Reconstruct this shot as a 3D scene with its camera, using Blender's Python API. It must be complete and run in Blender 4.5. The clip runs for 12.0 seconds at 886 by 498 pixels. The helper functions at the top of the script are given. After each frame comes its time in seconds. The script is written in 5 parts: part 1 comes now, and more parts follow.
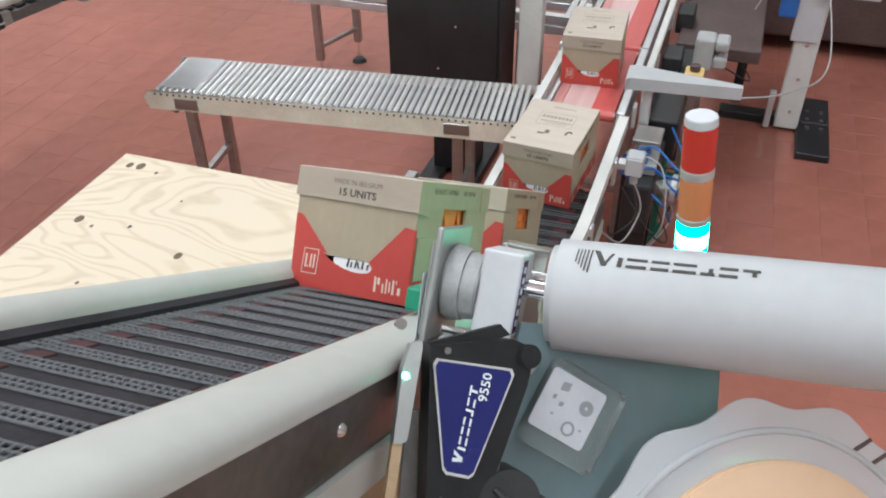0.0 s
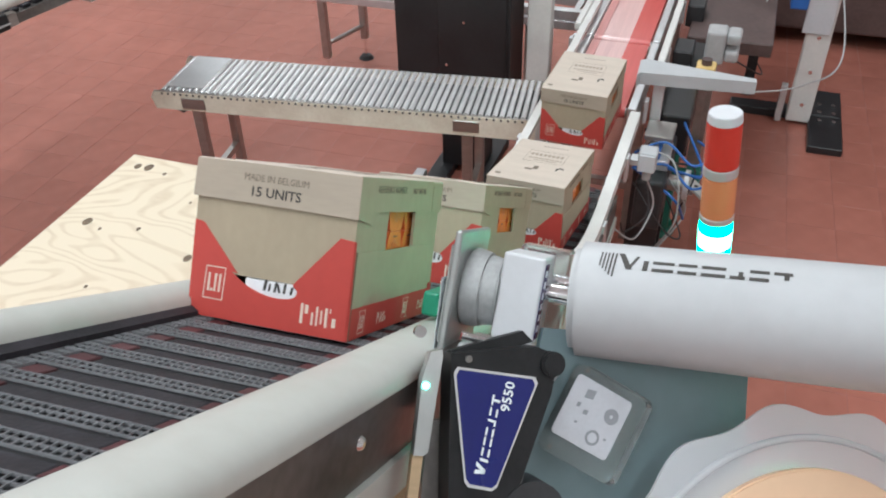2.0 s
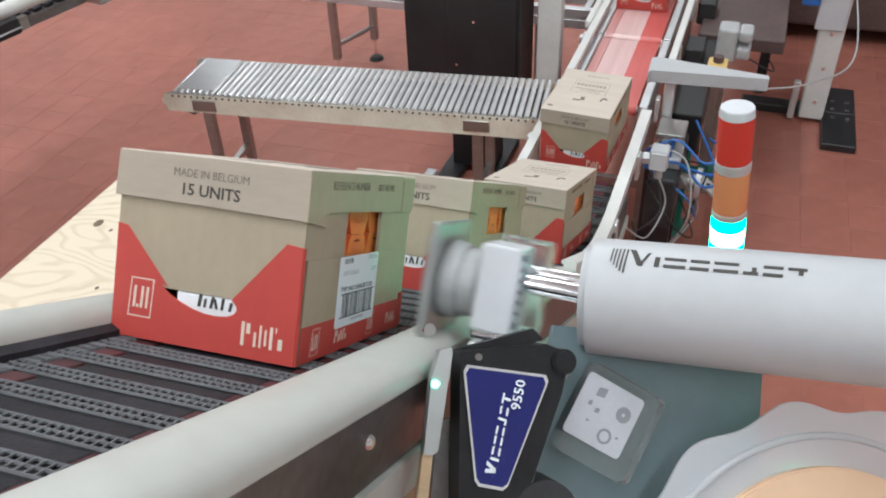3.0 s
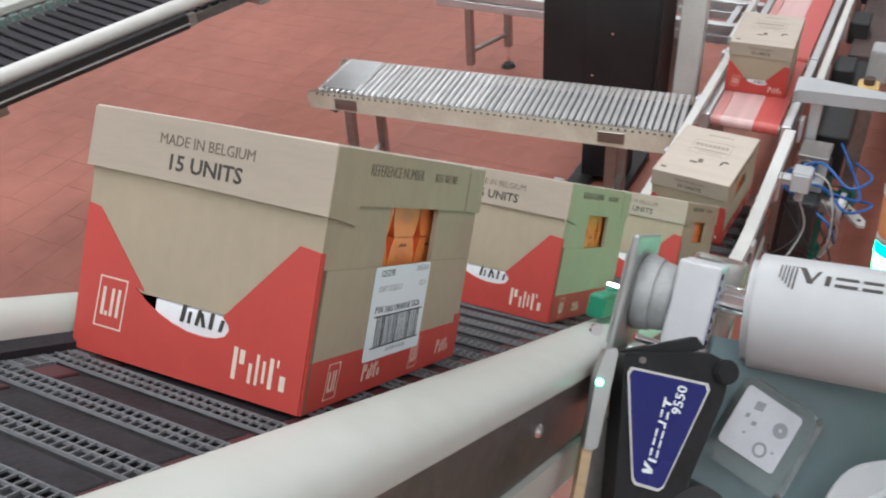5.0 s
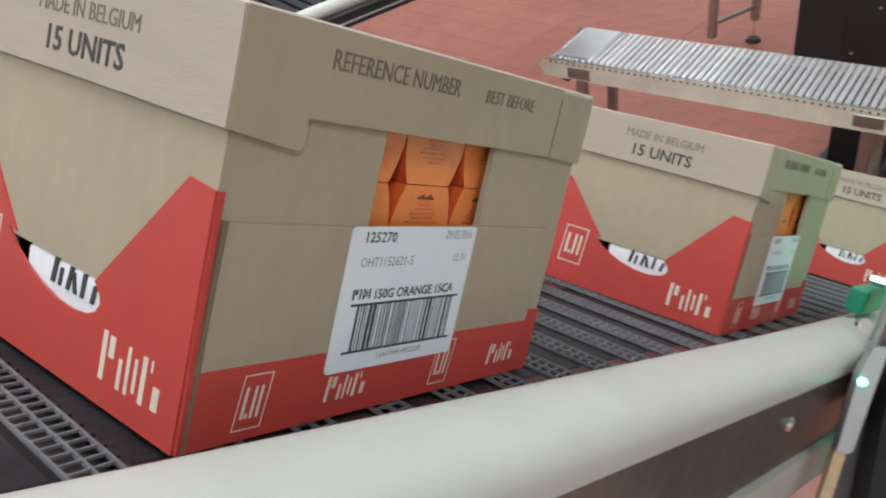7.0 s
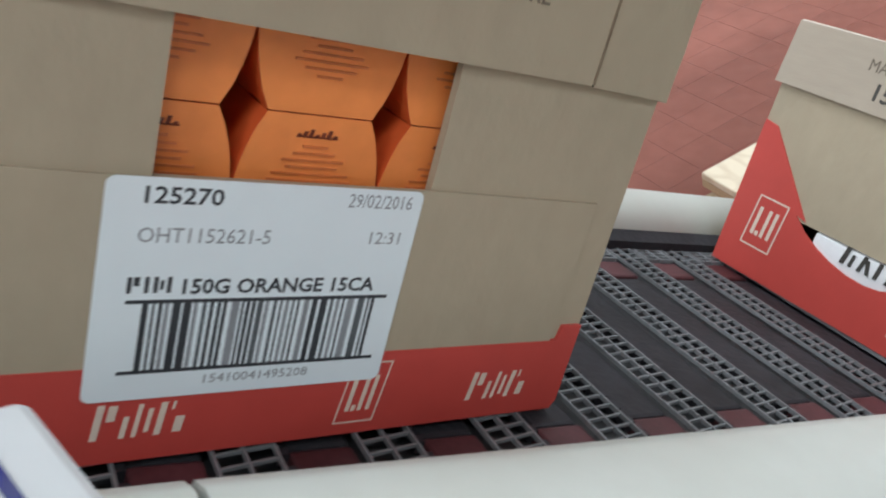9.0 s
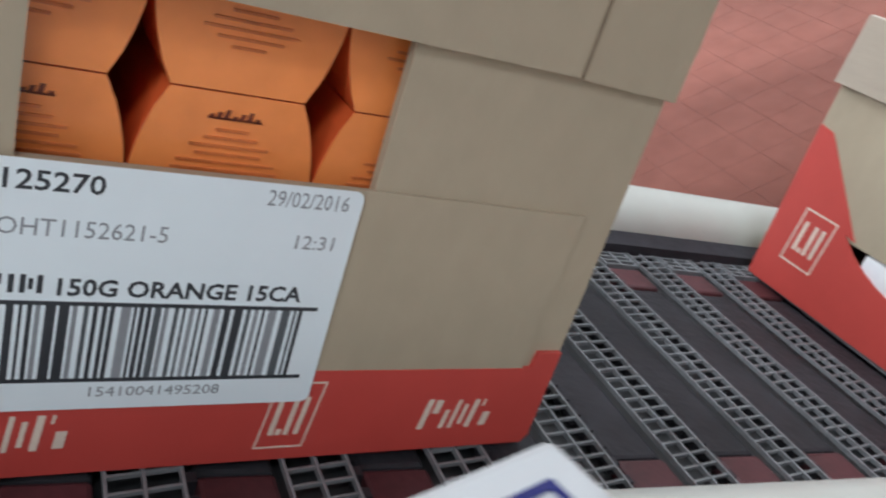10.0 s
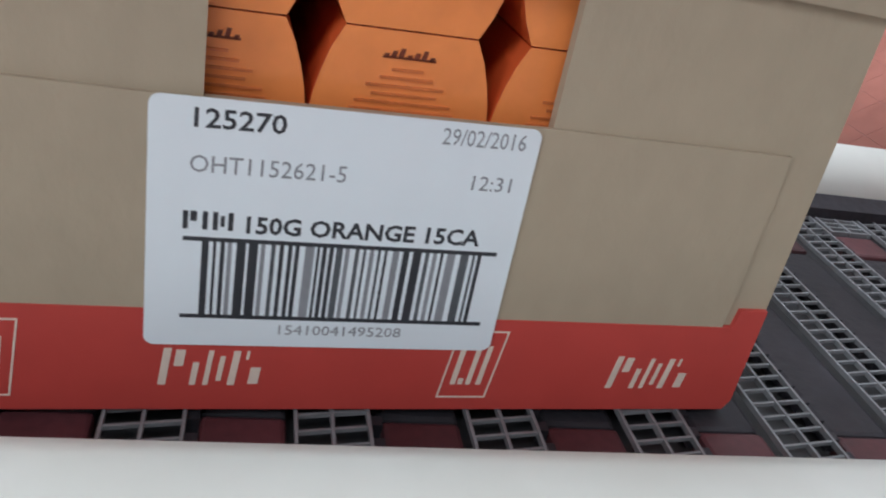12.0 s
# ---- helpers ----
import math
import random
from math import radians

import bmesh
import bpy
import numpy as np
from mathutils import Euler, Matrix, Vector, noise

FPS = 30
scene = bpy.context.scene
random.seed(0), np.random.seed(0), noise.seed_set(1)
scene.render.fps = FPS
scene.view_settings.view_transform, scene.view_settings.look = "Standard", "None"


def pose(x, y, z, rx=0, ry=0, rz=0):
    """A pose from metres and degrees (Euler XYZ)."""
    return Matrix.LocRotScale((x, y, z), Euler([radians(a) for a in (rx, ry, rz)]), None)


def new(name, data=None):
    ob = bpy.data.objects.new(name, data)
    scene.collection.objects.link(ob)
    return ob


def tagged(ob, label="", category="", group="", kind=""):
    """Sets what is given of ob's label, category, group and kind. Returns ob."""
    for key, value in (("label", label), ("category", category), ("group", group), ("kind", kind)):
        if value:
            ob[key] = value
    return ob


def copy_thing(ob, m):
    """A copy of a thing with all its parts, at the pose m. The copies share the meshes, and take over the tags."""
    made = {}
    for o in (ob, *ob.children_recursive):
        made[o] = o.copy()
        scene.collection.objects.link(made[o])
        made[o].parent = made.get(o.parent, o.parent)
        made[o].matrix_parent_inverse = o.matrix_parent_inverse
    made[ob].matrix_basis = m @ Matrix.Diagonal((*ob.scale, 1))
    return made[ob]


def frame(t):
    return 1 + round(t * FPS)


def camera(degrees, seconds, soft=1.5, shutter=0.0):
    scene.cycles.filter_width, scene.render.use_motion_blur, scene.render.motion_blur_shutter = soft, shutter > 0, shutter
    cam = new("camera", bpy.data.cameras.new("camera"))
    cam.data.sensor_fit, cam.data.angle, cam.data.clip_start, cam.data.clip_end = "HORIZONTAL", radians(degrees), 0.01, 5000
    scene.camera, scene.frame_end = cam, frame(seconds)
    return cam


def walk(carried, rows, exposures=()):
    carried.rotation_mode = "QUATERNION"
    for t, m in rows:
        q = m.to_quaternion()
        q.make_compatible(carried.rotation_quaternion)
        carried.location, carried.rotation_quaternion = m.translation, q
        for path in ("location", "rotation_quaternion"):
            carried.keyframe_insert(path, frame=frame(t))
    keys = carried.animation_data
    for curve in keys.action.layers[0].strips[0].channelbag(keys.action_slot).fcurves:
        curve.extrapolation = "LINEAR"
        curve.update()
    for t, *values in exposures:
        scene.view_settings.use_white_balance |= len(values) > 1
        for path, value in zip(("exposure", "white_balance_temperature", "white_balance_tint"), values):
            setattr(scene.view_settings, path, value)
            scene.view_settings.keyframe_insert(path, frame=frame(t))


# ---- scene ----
cam = camera(55.3, 12.0, soft=2.0, shutter=0.5)
walk(cam, [
    (0.0, pose(-0.328, -0.368, 2.215, 52.68, 0.60, -70.69)),
    (0.5, pose(-0.317, -0.356, 2.209, 52.85, 0.73, -70.80)),
    (1.0, pose(-0.316, -0.352, 2.211, 52.70, 1.21, -70.75)),
    (1.5, pose(-0.312, -0.349, 2.210, 52.44, 1.41, -70.80)),
    (2.0, pose(-0.306, -0.347, 2.205, 52.41, 1.28, -70.61)),
    (2.5, pose(-0.302, -0.348, 2.200, 52.44, 1.71, -70.44)),
    (2.7, pose(-0.299, -0.349, 2.195, 52.49, 1.90, -70.40)),
    (4.3, pose(-0.343, -0.324, 2.220, 52.80, 2.20, -66.14)),
    (4.5, pose(-0.348, -0.317, 2.219, 53.03, 2.33, -64.92)),
    (5.0, pose(-0.363, -0.305, 2.219, 53.35, 3.30, -61.96)),
    (5.5, pose(-0.370, -0.294, 2.214, 53.38, 4.10, -59.19)),
    (6.0, pose(-0.372, -0.284, 2.210, 52.92, 5.21, -55.86)),
    (6.5, pose(-0.376, -0.279, 2.209, 52.54, 6.83, -51.73)),
    (7.0, pose(-0.384, -0.272, 2.210, 52.82, 7.62, -47.57)),
    (7.2, pose(-0.388, -0.266, 2.207, 52.99, 8.81, -46.18)),
    (9.0, pose(-0.423, -0.227, 2.250, 51.28, 13.71, -27.28)),
    (9.5, pose(-0.462, -0.206, 2.276, 50.10, 12.37, -26.46)),
    (10.0, pose(-0.503, -0.199, 2.304, 50.96, 12.73, -21.48)),
    (10.5, pose(-0.578, -0.185, 2.345, 52.34, 15.88, -16.59)),
    (11.0, pose(-0.645, -0.187, 2.381, 51.36, 18.34, -13.91)),
    (11.5, pose(-0.699, -0.199, 2.419, 52.87, 22.31, -10.66)),
    (12.0, pose(-0.751, -0.203, 2.448, 54.12, 21.80, -9.52)),
], exposures=[(0, 0, 6350, 6), (2.6, 0, 6350, 6), (4.5, -0.04, 6420, 8), (7.2, -0.04, 6450, 7), (9.0, 0.0, 6200, 4), (10.0, 0.02, 6160, 7), (12.0, -0.02, 6160, 10)])

# ---- light: a closed hall under rows of long ceiling luminaires ----
world = bpy.data.worlds.new("hall_air")
scene.world = world
world.use_nodes = True
world.node_tree.nodes["Background"].inputs[0].default_value = (0.93, 0.97, 1.0, 1)
world.node_tree.nodes["Background"].inputs[1].default_value = 0.12
scene.view_settings.exposure = 0.0

CEIL = 6.2


def ceiling_lamp(x, y, sx, sy, watts):
    data = bpy.data.lights.new("lamp", "AREA")
    data.shape, data.size, data.size_y, data.energy = "RECTANGLE", sx, sy, watts
    data.color = (0.90, 0.95, 1.0)
    ob = new("lamp", data)
    ob.matrix_basis = pose(x, y, CEIL - 0.16)
    return ob


LAMPS = [(x, y) for x in (-3.2, 0.4, 4.0, 7.6) for y in (-2.6, 1.2, 5.0) if not (x > 3 and y < 0)]
for lx, ly in LAMPS:
    ceiling_lamp(lx, ly, 2.6, 0.5, 88)

# the lit green module of the signal tower
tower_lamp = bpy.data.lights.new("lamp", "POINT")
tower_lamp.energy, tower_lamp.color, tower_lamp.shadow_soft_size = 22.0, (0.12, 1.0, 0.68), 0.026

# ---- frames of reference ----
RISE = 33.0                      # slope of the climbing belt
Z0 = 1.733                       # height of its local origin
FLAT = 0.75                      # height of the level belt
INC = pose(0, 0, Z0, 0, RISE, 0)  # local x runs down the slope, y across, z off the belt
A = radians(RISE)
BEND = 0.8                       # radius of the change from level to slope
S_B = (Z0 - FLAT) / math.sin(A)
X_B = (Z0 - FLAT) / math.tan(A)
S1 = S_B - BEND * math.tan(A / 2)
S2 = S1 + BEND * A
X2 = X_B + BEND * math.tan(A / 2)


LEAN, LEAN_Y, LIFT = -2.75, -0.07, 0.0045   # the climbing belt leans away from its near rail


def lean(s):
    """How much of the belt's sideways lean is left s metres upstream."""
    return max(0.0, min(1.0, (S2 + 0.25 - s) / (S2 + 0.25 - S1)))


def along(s, n=0.0, y=0.0, yaw=0.0):
    """A pose on the leaning belt: s metres upstream, n off the belt."""
    k = lean(s)
    return straight(s) @ pose(0, LEAN_Y, LIFT * k, LEAN * k, 0, 0) @ pose(0, y - LEAN_Y, n, 0, 0, yaw)


def straight(s, n=0.0, y=0.0, yaw=0.0):
    """A pose on the upright line of the near rail: s metres upstream, n off the belt."""
    if s <= S1:
        m = INC @ pose(s, 0, 0)
    elif s < S2:
        a = (s - S1) / BEND
        c = (INC @ Vector((S1, 0, BEND)))
        ang = A - a
        m = pose(c.x - BEND * math.sin(ang), 0, c.z - BEND * math.cos(ang), 0, math.degrees(ang), 0)
    else:
        m = pose(X2 + s - S2, 0, FLAT)
    return m @ pose(0, y, n, 0, 0, yaw)


# ---- materials ----
def nodes_of(name):
    m = bpy.data.materials.new(name)
    m.use_nodes = True
    nt = m.node_tree
    return m, nt, nt.nodes["Principled BSDF"]


def surface(name, color, rough=0.5, metal=0.0, vary=0.12, scale=8.0, bump=0.0, bump_scale=60.0, stretch=(1, 1, 1), rand=0.0, dark=None, coat=0.0, spec=0.5):
    """Base colour with stains at two scales, fine relief and uneven gloss."""
    m, nt, b = nodes_of(name)
    L = nt.links.new
    tc = nt.nodes.new("ShaderNodeTexCoord")
    mp = nt.nodes.new("ShaderNodeMapping")
    mp.inputs["Scale"].default_value = stretch
    L(tc.outputs["Object"], mp.inputs["Vector"])
    n1 = nt.nodes.new("ShaderNodeTexNoise")
    n1.inputs["Scale"].default_value, n1.inputs["Detail"].default_value = scale, 6
    L(mp.outputs[0], n1.inputs["Vector"])
    n2 = nt.nodes.new("ShaderNodeTexNoise")
    n2.inputs["Scale"].default_value, n2.inputs["Detail"].default_value = scale * 9, 3
    L(mp.outputs[0], n2.inputs["Vector"])
    add = nt.nodes.new("ShaderNodeMath")
    add.operation = "MULTIPLY_ADD"
    add.inputs[1].default_value = 0.45
    L(n2.outputs[0], add.inputs[0])
    L(n1.outputs[0], add.inputs[2])
    ramp = nt.nodes.new("ShaderNodeMapRange")
    ramp.inputs[1].default_value, ramp.inputs[2].default_value = 0.45, 1.0
    L(add.outputs[0], ramp.inputs[0])
    mix = nt.nodes.new("ShaderNodeMix")
    mix.data_type = "RGBA"
    lo = dark or tuple(c * (1 - vary * 1.6) for c in color)
    hi = tuple(min(1, c * (1 + vary)) for c in color)
    mix.inputs[6].default_value, mix.inputs[7].default_value = (*lo, 1), (*hi, 1)
    L(ramp.outputs[0], mix.inputs[0])
    out = mix.outputs[2]
    if rand:
        oi = nt.nodes.new("ShaderNodeObjectInfo")
        hsv = nt.nodes.new("ShaderNodeHueSaturation")
        r2 = nt.nodes.new("ShaderNodeMapRange")
        r2.inputs[3].default_value, r2.inputs[4].default_value = 1 - rand, 1 + rand
        L(oi.outputs["Random"], r2.inputs[0])
        L(r2.outputs[0], hsv.inputs["Value"])
        L(out, hsv.inputs["Color"])
        out = hsv.outputs[0]
    L(out, b.inputs["Base Color"])
    rr = nt.nodes.new("ShaderNodeMapRange")
    rr.inputs[3].default_value, rr.inputs[4].default_value = max(0.02, rough * 0.8), min(1, rough * 1.2)
    L(n1.outputs[0], rr.inputs[0])
    L(rr.outputs[0], b.inputs["Roughness"])
    b.inputs["Metallic"].default_value = metal
    b.inputs["Specular IOR Level"].default_value = spec
    b.inputs["Coat Weight"].default_value = coat
    if bump:
        n3 = nt.nodes.new("ShaderNodeTexNoise")
        n3.inputs["Scale"].default_value, n3.inputs["Detail"].default_value = bump_scale, 4
        L(mp.outputs[0], n3.inputs["Vector"])
        bp = nt.nodes.new("ShaderNodeBump")
        bp.inputs["Strength"].default_value, bp.inputs["Distance"].default_value = bump, 0.002
        L(n3.outputs[0], bp.inputs["Height"])
        L(bp.outputs[0], b.inputs["Normal"])
    return m


def glow(name, color, strength, base=(0.5, 0.5, 0.5)):
    m, nt, b = nodes_of(name)
    b.inputs["Base Color"].default_value = (*base, 1)
    b.inputs["Emission Color"].default_value = (*color, 1)
    b.inputs["Emission Strength"].default_value = strength
    b.inputs["Roughness"].default_value = 0.25
    return m


def clear(name, color, rough=0.15, weight=0.7, base=None):
    m, nt, b = nodes_of(name)
    b.inputs["Base Color"].default_value = (*color, 1)
    b.inputs["Transmission Weight"].default_value = weight
    b.inputs["Roughness"].default_value = rough
    b.inputs["IOR"].default_value = 1.3
    return m


def plywood():
    m, nt, b = nodes_of("plywood")
    L = nt.links.new
    tc = nt.nodes.new("ShaderNodeTexCoord")
    mp = nt.nodes.new("ShaderNodeMapping")
    mp.inputs["Scale"].default_value = (1.0, 0.38, 1.0)
    L(tc.outputs["Object"], mp.inputs[0])
    big = nt.nodes.new("ShaderNodeTexNoise")
    big.inputs["Scale"].default_value, big.inputs["Detail"].default_value, big.inputs["Distortion"].default_value = 5.0, 2.0, 0.6
    L(mp.outputs[0], big.inputs["Vector"])
    mul = nt.nodes.new("ShaderNodeMath")
    mul.operation = "MULTIPLY"
    mul.inputs[1].default_value = 95.0
    L(big.outputs[0], mul.inputs[0])
    sn = nt.nodes.new("ShaderNodeMath")
    sn.operation = "SINE"
    L(mul.outputs[0], sn.inputs[0])
    fine = nt.nodes.new("ShaderNodeTexNoise")
    fine.inputs["Scale"].default_value, fine.inputs["Detail"].default_value = 60, 5
    L(mp.outputs[0], fine.inputs["Vector"])
    ramp = nt.nodes.new("ShaderNodeValToRGB")
    e = ramp.color_ramp.elements
    e[0].position, e[0].color = 0.0, (0.70, 0.60, 0.455, 1)
    e[1].position, e[1].color = 0.90, (0.56, 0.445, 0.31, 1)
    mr = nt.nodes.new("ShaderNodeMapRange")
    mr.inputs[1].default_value, mr.inputs[2].default_value = 0.1, 1.0
    L(sn.outputs[0], mr.inputs[0])
    mx = nt.nodes.new("ShaderNodeMath")
    mx.operation = "MULTIPLY"
    L(mr.outputs[0], mx.inputs[0])
    L(fine.outputs[0], mx.inputs[1])
    L(mx.outputs[0], ramp.inputs[0])
    L(ramp.outputs[0], b.inputs["Base Color"])
    b.inputs["Roughness"].default_value = 0.6
    return m


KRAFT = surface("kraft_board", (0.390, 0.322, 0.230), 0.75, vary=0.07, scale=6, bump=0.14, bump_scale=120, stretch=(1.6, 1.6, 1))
# same kraft board, with brighter light put into lid top and lid front colours
KRAFT_LIT_TOP = surface("kraft_board_lit_top", (0.57, 0.49, 0.415), 0.72, vary=0.05, scale=5, bump=0.10, bump_scale=220, stretch=(7, 1, 1))
KRAFT_LIT_FRONT = surface("kraft_board_lit_front", (0.425, 0.357, 0.284), 0.74, vary=0.06, scale=5, bump=0.10, bump_scale=200, stretch=(1, 1, 5))
SLIT_SHADE = surface("slit_shade", (0.20, 0.15, 0.10), 0.9, vary=0.2, scale=60)
PRINT_RED = surface("red_print", (0.50, 0.058, 0.046), 0.55, vary=0.07, scale=7, bump=0.05, bump_scale=200)
PRINT_WHITE = surface("cream_print", (0.72, 0.60, 0.50), 0.6, vary=0.06, scale=60)
INK = surface("black_ink", (0.05, 0.045, 0.04), 0.6, vary=0.1, scale=40)
PRINT_FAINT = surface("faint_print", (0.33, 0.27, 0.215), 0.65, vary=0.12, scale=40)
INK_PALE = surface("faded_ink", (0.17, 0.135, 0.10), 0.6, vary=0.1, scale=40)
PAPER = surface("label_paper", (0.74, 0.80, 0.83), 0.42, vary=0.02, scale=10)
BAR_GREY = surface("barcode_grey_ink", (0.09, 0.10, 0.11), 0.5, vary=0.15, scale=40)
LABEL_INK = surface("label_ink", (0.03, 0.033, 0.04), 0.5, vary=0.1, scale=40)
LABEL_GREY = surface("label_grey_ink", (0.25, 0.26, 0.28), 0.5, vary=0.1, scale=40)
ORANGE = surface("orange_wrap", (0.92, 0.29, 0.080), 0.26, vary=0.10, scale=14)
# same orange wrap with shade put into the colour
ORANGE_SHADE = surface("orange_wrap_shaded", (0.74, 0.12, 0.03), 0.4, vary=0.12, scale=14)
WRAP_TITLE = surface("dark_wrap_ink", (0.20, 0.04, 0.015), 0.5, vary=0.3, scale=90)
WRAP_INK = surface("brown_wrap_ink", (0.66, 0.175, 0.045), 0.5, vary=0.2, scale=60)
PACK_WHITE = surface("white_wrap", (0.78, 0.78, 0.80), 0.3, vary=0.05, scale=30)
CREAM = surface("cream_plastic_rail", (0.515, 0.525, 0.492), 0.42, vary=0.05, scale=4, bump=0.06, bump_scale=90, dark=(0.455, 0.455, 0.415))
STEEL = surface("brushed_steel", (0.45, 0.43, 0.41), 0.38, 0.9, vary=0.12, scale=5, stretch=(1, 8, 8))
STEEL_DARK = surface("smeared_steel_plate", (0.20, 0.185, 0.175), 0.36, 0.75, vary=0.3, scale=7)
ALU = surface("aluminium", (0.70, 0.71, 0.72), 0.34, 0.6, vary=0.06, scale=12)
HUB = surface("cast_aluminium", (0.40, 0.41, 0.41), 0.55, 0.35, vary=0.18, scale=22, bump=0.1, bump_scale=160)
STEEL_LIGHT = surface("matt_aluminium", (0.42, 0.43, 0.42), 0.4, 0.7, vary=0.08, scale=10)
CHROME = surface("chrome", (0.85, 0.85, 0.86), 0.12, 1.0, vary=0.03, scale=12)
ROLLER = surface("zinc_roller", (0.92, 0.92, 0.92), 0.22, 0.55, vary=0.1, scale=12, rand=0.08)
GREY_WHITE = surface("light_grey_enamel", (0.47, 0.48, 0.49), 0.38, 0.0, vary=0.05, scale=6)
WHITE_PL = surface("white_plastic", (0.58, 0.59, 0.61), 0.38, vary=0.05, scale=8)
WHITE_PAINT = surface("white_paint", (0.70, 0.69, 0.66), 0.45, vary=0.06, scale=8)
CREAM_PAINT = surface("chipped_cream_paint", (0.84, 0.80, 0.68), 0.5, vary=0.05, scale=9, dark=(0.68, 0.62, 0.50))
BLACK = surface("black_enamel", (0.020, 0.020, 0.022), 0.4, vary=0.2, scale=6)
BRACKET = surface("black_bracket_plastic", (0.014, 0.014, 0.015), 0.45, vary=0.4, scale=14, spec=0.28)
BLACK_PL = surface("black_plastic", (0.028, 0.028, 0.03), 0.5, vary=0.25, scale=20)
BROWN_AND_SHADE = surface("dark_brown_and_shade", (0.10, 0.065, 0.06), 0.5, vary=0.25, scale=5)
MESH_GREY = surface("belt_mesh_plastic", (0.195, 0.20, 0.21), 0.40, vary=0.16, scale=20)
RUBBER = surface("belt_rubber", (0.027, 0.025, 0.030), 0.60, vary=0.35, scale=16, bump=0.3, bump_scale=220, rand=0.15, spec=0.25)
RUST_RED = surface("belt_red_insert", (0.070, 0.021, 0.025), 0.5, vary=0.3, scale=30, rand=0.25, spec=0.35)
BELT_RED = surface("red_band", (0.62, 0.12, 0.11), 0.25, vary=0.08, scale=3, stretch=(0.3, 8, 1))
BELT_PALE = surface("worn_red_band", (0.66, 0.30, 0.28), 0.3, vary=0.15, scale=3, stretch=(0.3, 8, 1))
BELT_PINK = surface("pink_band", (0.76, 0.50, 0.48), 0.25, vary=0.1, scale=3, stretch=(0.3, 8, 1))
NAVY = surface("navy_badge", (0.011, 0.015, 0.125), 0.26, vary=0.08, scale=12, coat=0.08, spec=0.35)
STICKER = surface("worn_sticker_paper", (0.50, 0.51, 0.545), 0.45, vary=0.06, scale=30)
SLATE = surface("blue_grey_panel", (0.155, 0.212, 0.228), 0.32, vary=0.08, scale=5)
CLEAR_PL = clear("clear_plastic_disc", (0.86, 0.88, 0.90), 0.20, 0.55)
CLEAR_COVER = clear("clear_cover", (0.82, 0.86, 0.86), 0.16, 0.92)
PEACH = surface("label_roll_paper", (0.80, 0.55, 0.36), 0.55, vary=0.04, scale=5)
WOODY = surface("pale_wood", (0.55, 0.40, 0.24), 0.6, vary=0.12, scale=6, stretch=(1, 1, 6))
PLY = plywood()
PLY_EDGE = surface("plywood_edge", (0.50, 0.36, 0.22), 0.7, vary=0.2, scale=12, stretch=(1, 1, 30))
KNOT = surface("knot", (0.16, 0.11, 0.07), 0.7, vary=0.3, scale=40)
TILE = surface("red_quarry_tile", (0.405, 0.150, 0.112), 0.24, vary=0.16, scale=0.9, bump=0.06, bump_scale=25, rand=0.02, spec=0.4)
GROUT = surface("grout", (0.30, 0.108, 0.082), 0.35, vary=0.2, scale=14)
WALLM = surface("hall_wall_panel", (0.62, 0.63, 0.62), 0.6, vary=0.05, scale=1.2)
CEILM = surface("hall_ceiling", (0.66, 0.66, 0.66), 0.8, vary=0.04, scale=1)
YELLOW = surface("yellow_plastic", (0.74, 0.52, 0.20), 0.45, vary=0.08, scale=20)
CABLE_BLUE = surface("blue_hose", (0.03, 0.14, 0.45), 0.4, vary=0.1, scale=20)
CABLE_GREY = surface("grey_cable", (0.42, 0.42, 0.42), 0.5, vary=0.1, scale=20)
GREEN_PL = surface("green_plastic", (0.02, 0.30, 0.17), 0.4, vary=0.1, scale=20)
KNOB_GREEN = surface("grey_green_plastic", (0.12, 0.17, 0.15), 0.5, vary=0.2, scale=20)
GREEN_DK = surface("dark_green_enamel", (0.015, 0.14, 0.10), 0.35, vary=0.15, scale=10)
LENS_RED = glow("red_lens", (0.9, 0.06, 0.03), 0.05, (0.52, 0.035, 0.025))
LENS_AMBER = glow("amber_lens", (0.95, 0.30, 0.10), 0.05, (0.62, 0.22, 0.10))
LENS_GREEN = glow("lit_green_lens", (0.0, 1.0, 0.48), 14.0, (0.05, 0.8, 0.6))
LENS_CORE = glow("lit_green_core", (0.06, 1.0, 0.65), 30.0, (0.4, 0.9, 0.8))
LED = glow("lit_green_led", (0.1, 1.0, 0.7), 14.0, (0.3, 0.9, 0.7))
TUBE_GLOW = glow("lit_tube", (1.0, 0.98, 0.95), 3.0, (0.8, 0.8, 0.8))


# ---- mesh helpers ----
def m_box(bm, x0, x1, y0, y1, z0, z1, bevel=0.0, m=None, seg=2):
    r = bmesh.ops.create_cube(bm, size=1)
    vs = r["verts"]
    for v in vs:
        v.co = Vector(((x0 + x1) / 2 + v.co.x * (x1 - x0), (y0 + y1) / 2 + v.co.y * (y1 - y0), (z0 + z1) / 2 + v.co.z * (z1 - z0)))
    if bevel:
        es = list({e for v in vs for e in v.link_edges})
        r2 = bmesh.ops.bevel(bm, geom=es, offset=bevel, segments=seg, profile=0.5, affect="EDGES")
        vs = list({v for f in r2["faces"] for v in f.verts} | {v for v in vs if v.is_valid})
    if m is not None:
        bmesh.ops.transform(bm, matrix=m, verts=[v for v in vs if v.is_valid])
    return bm


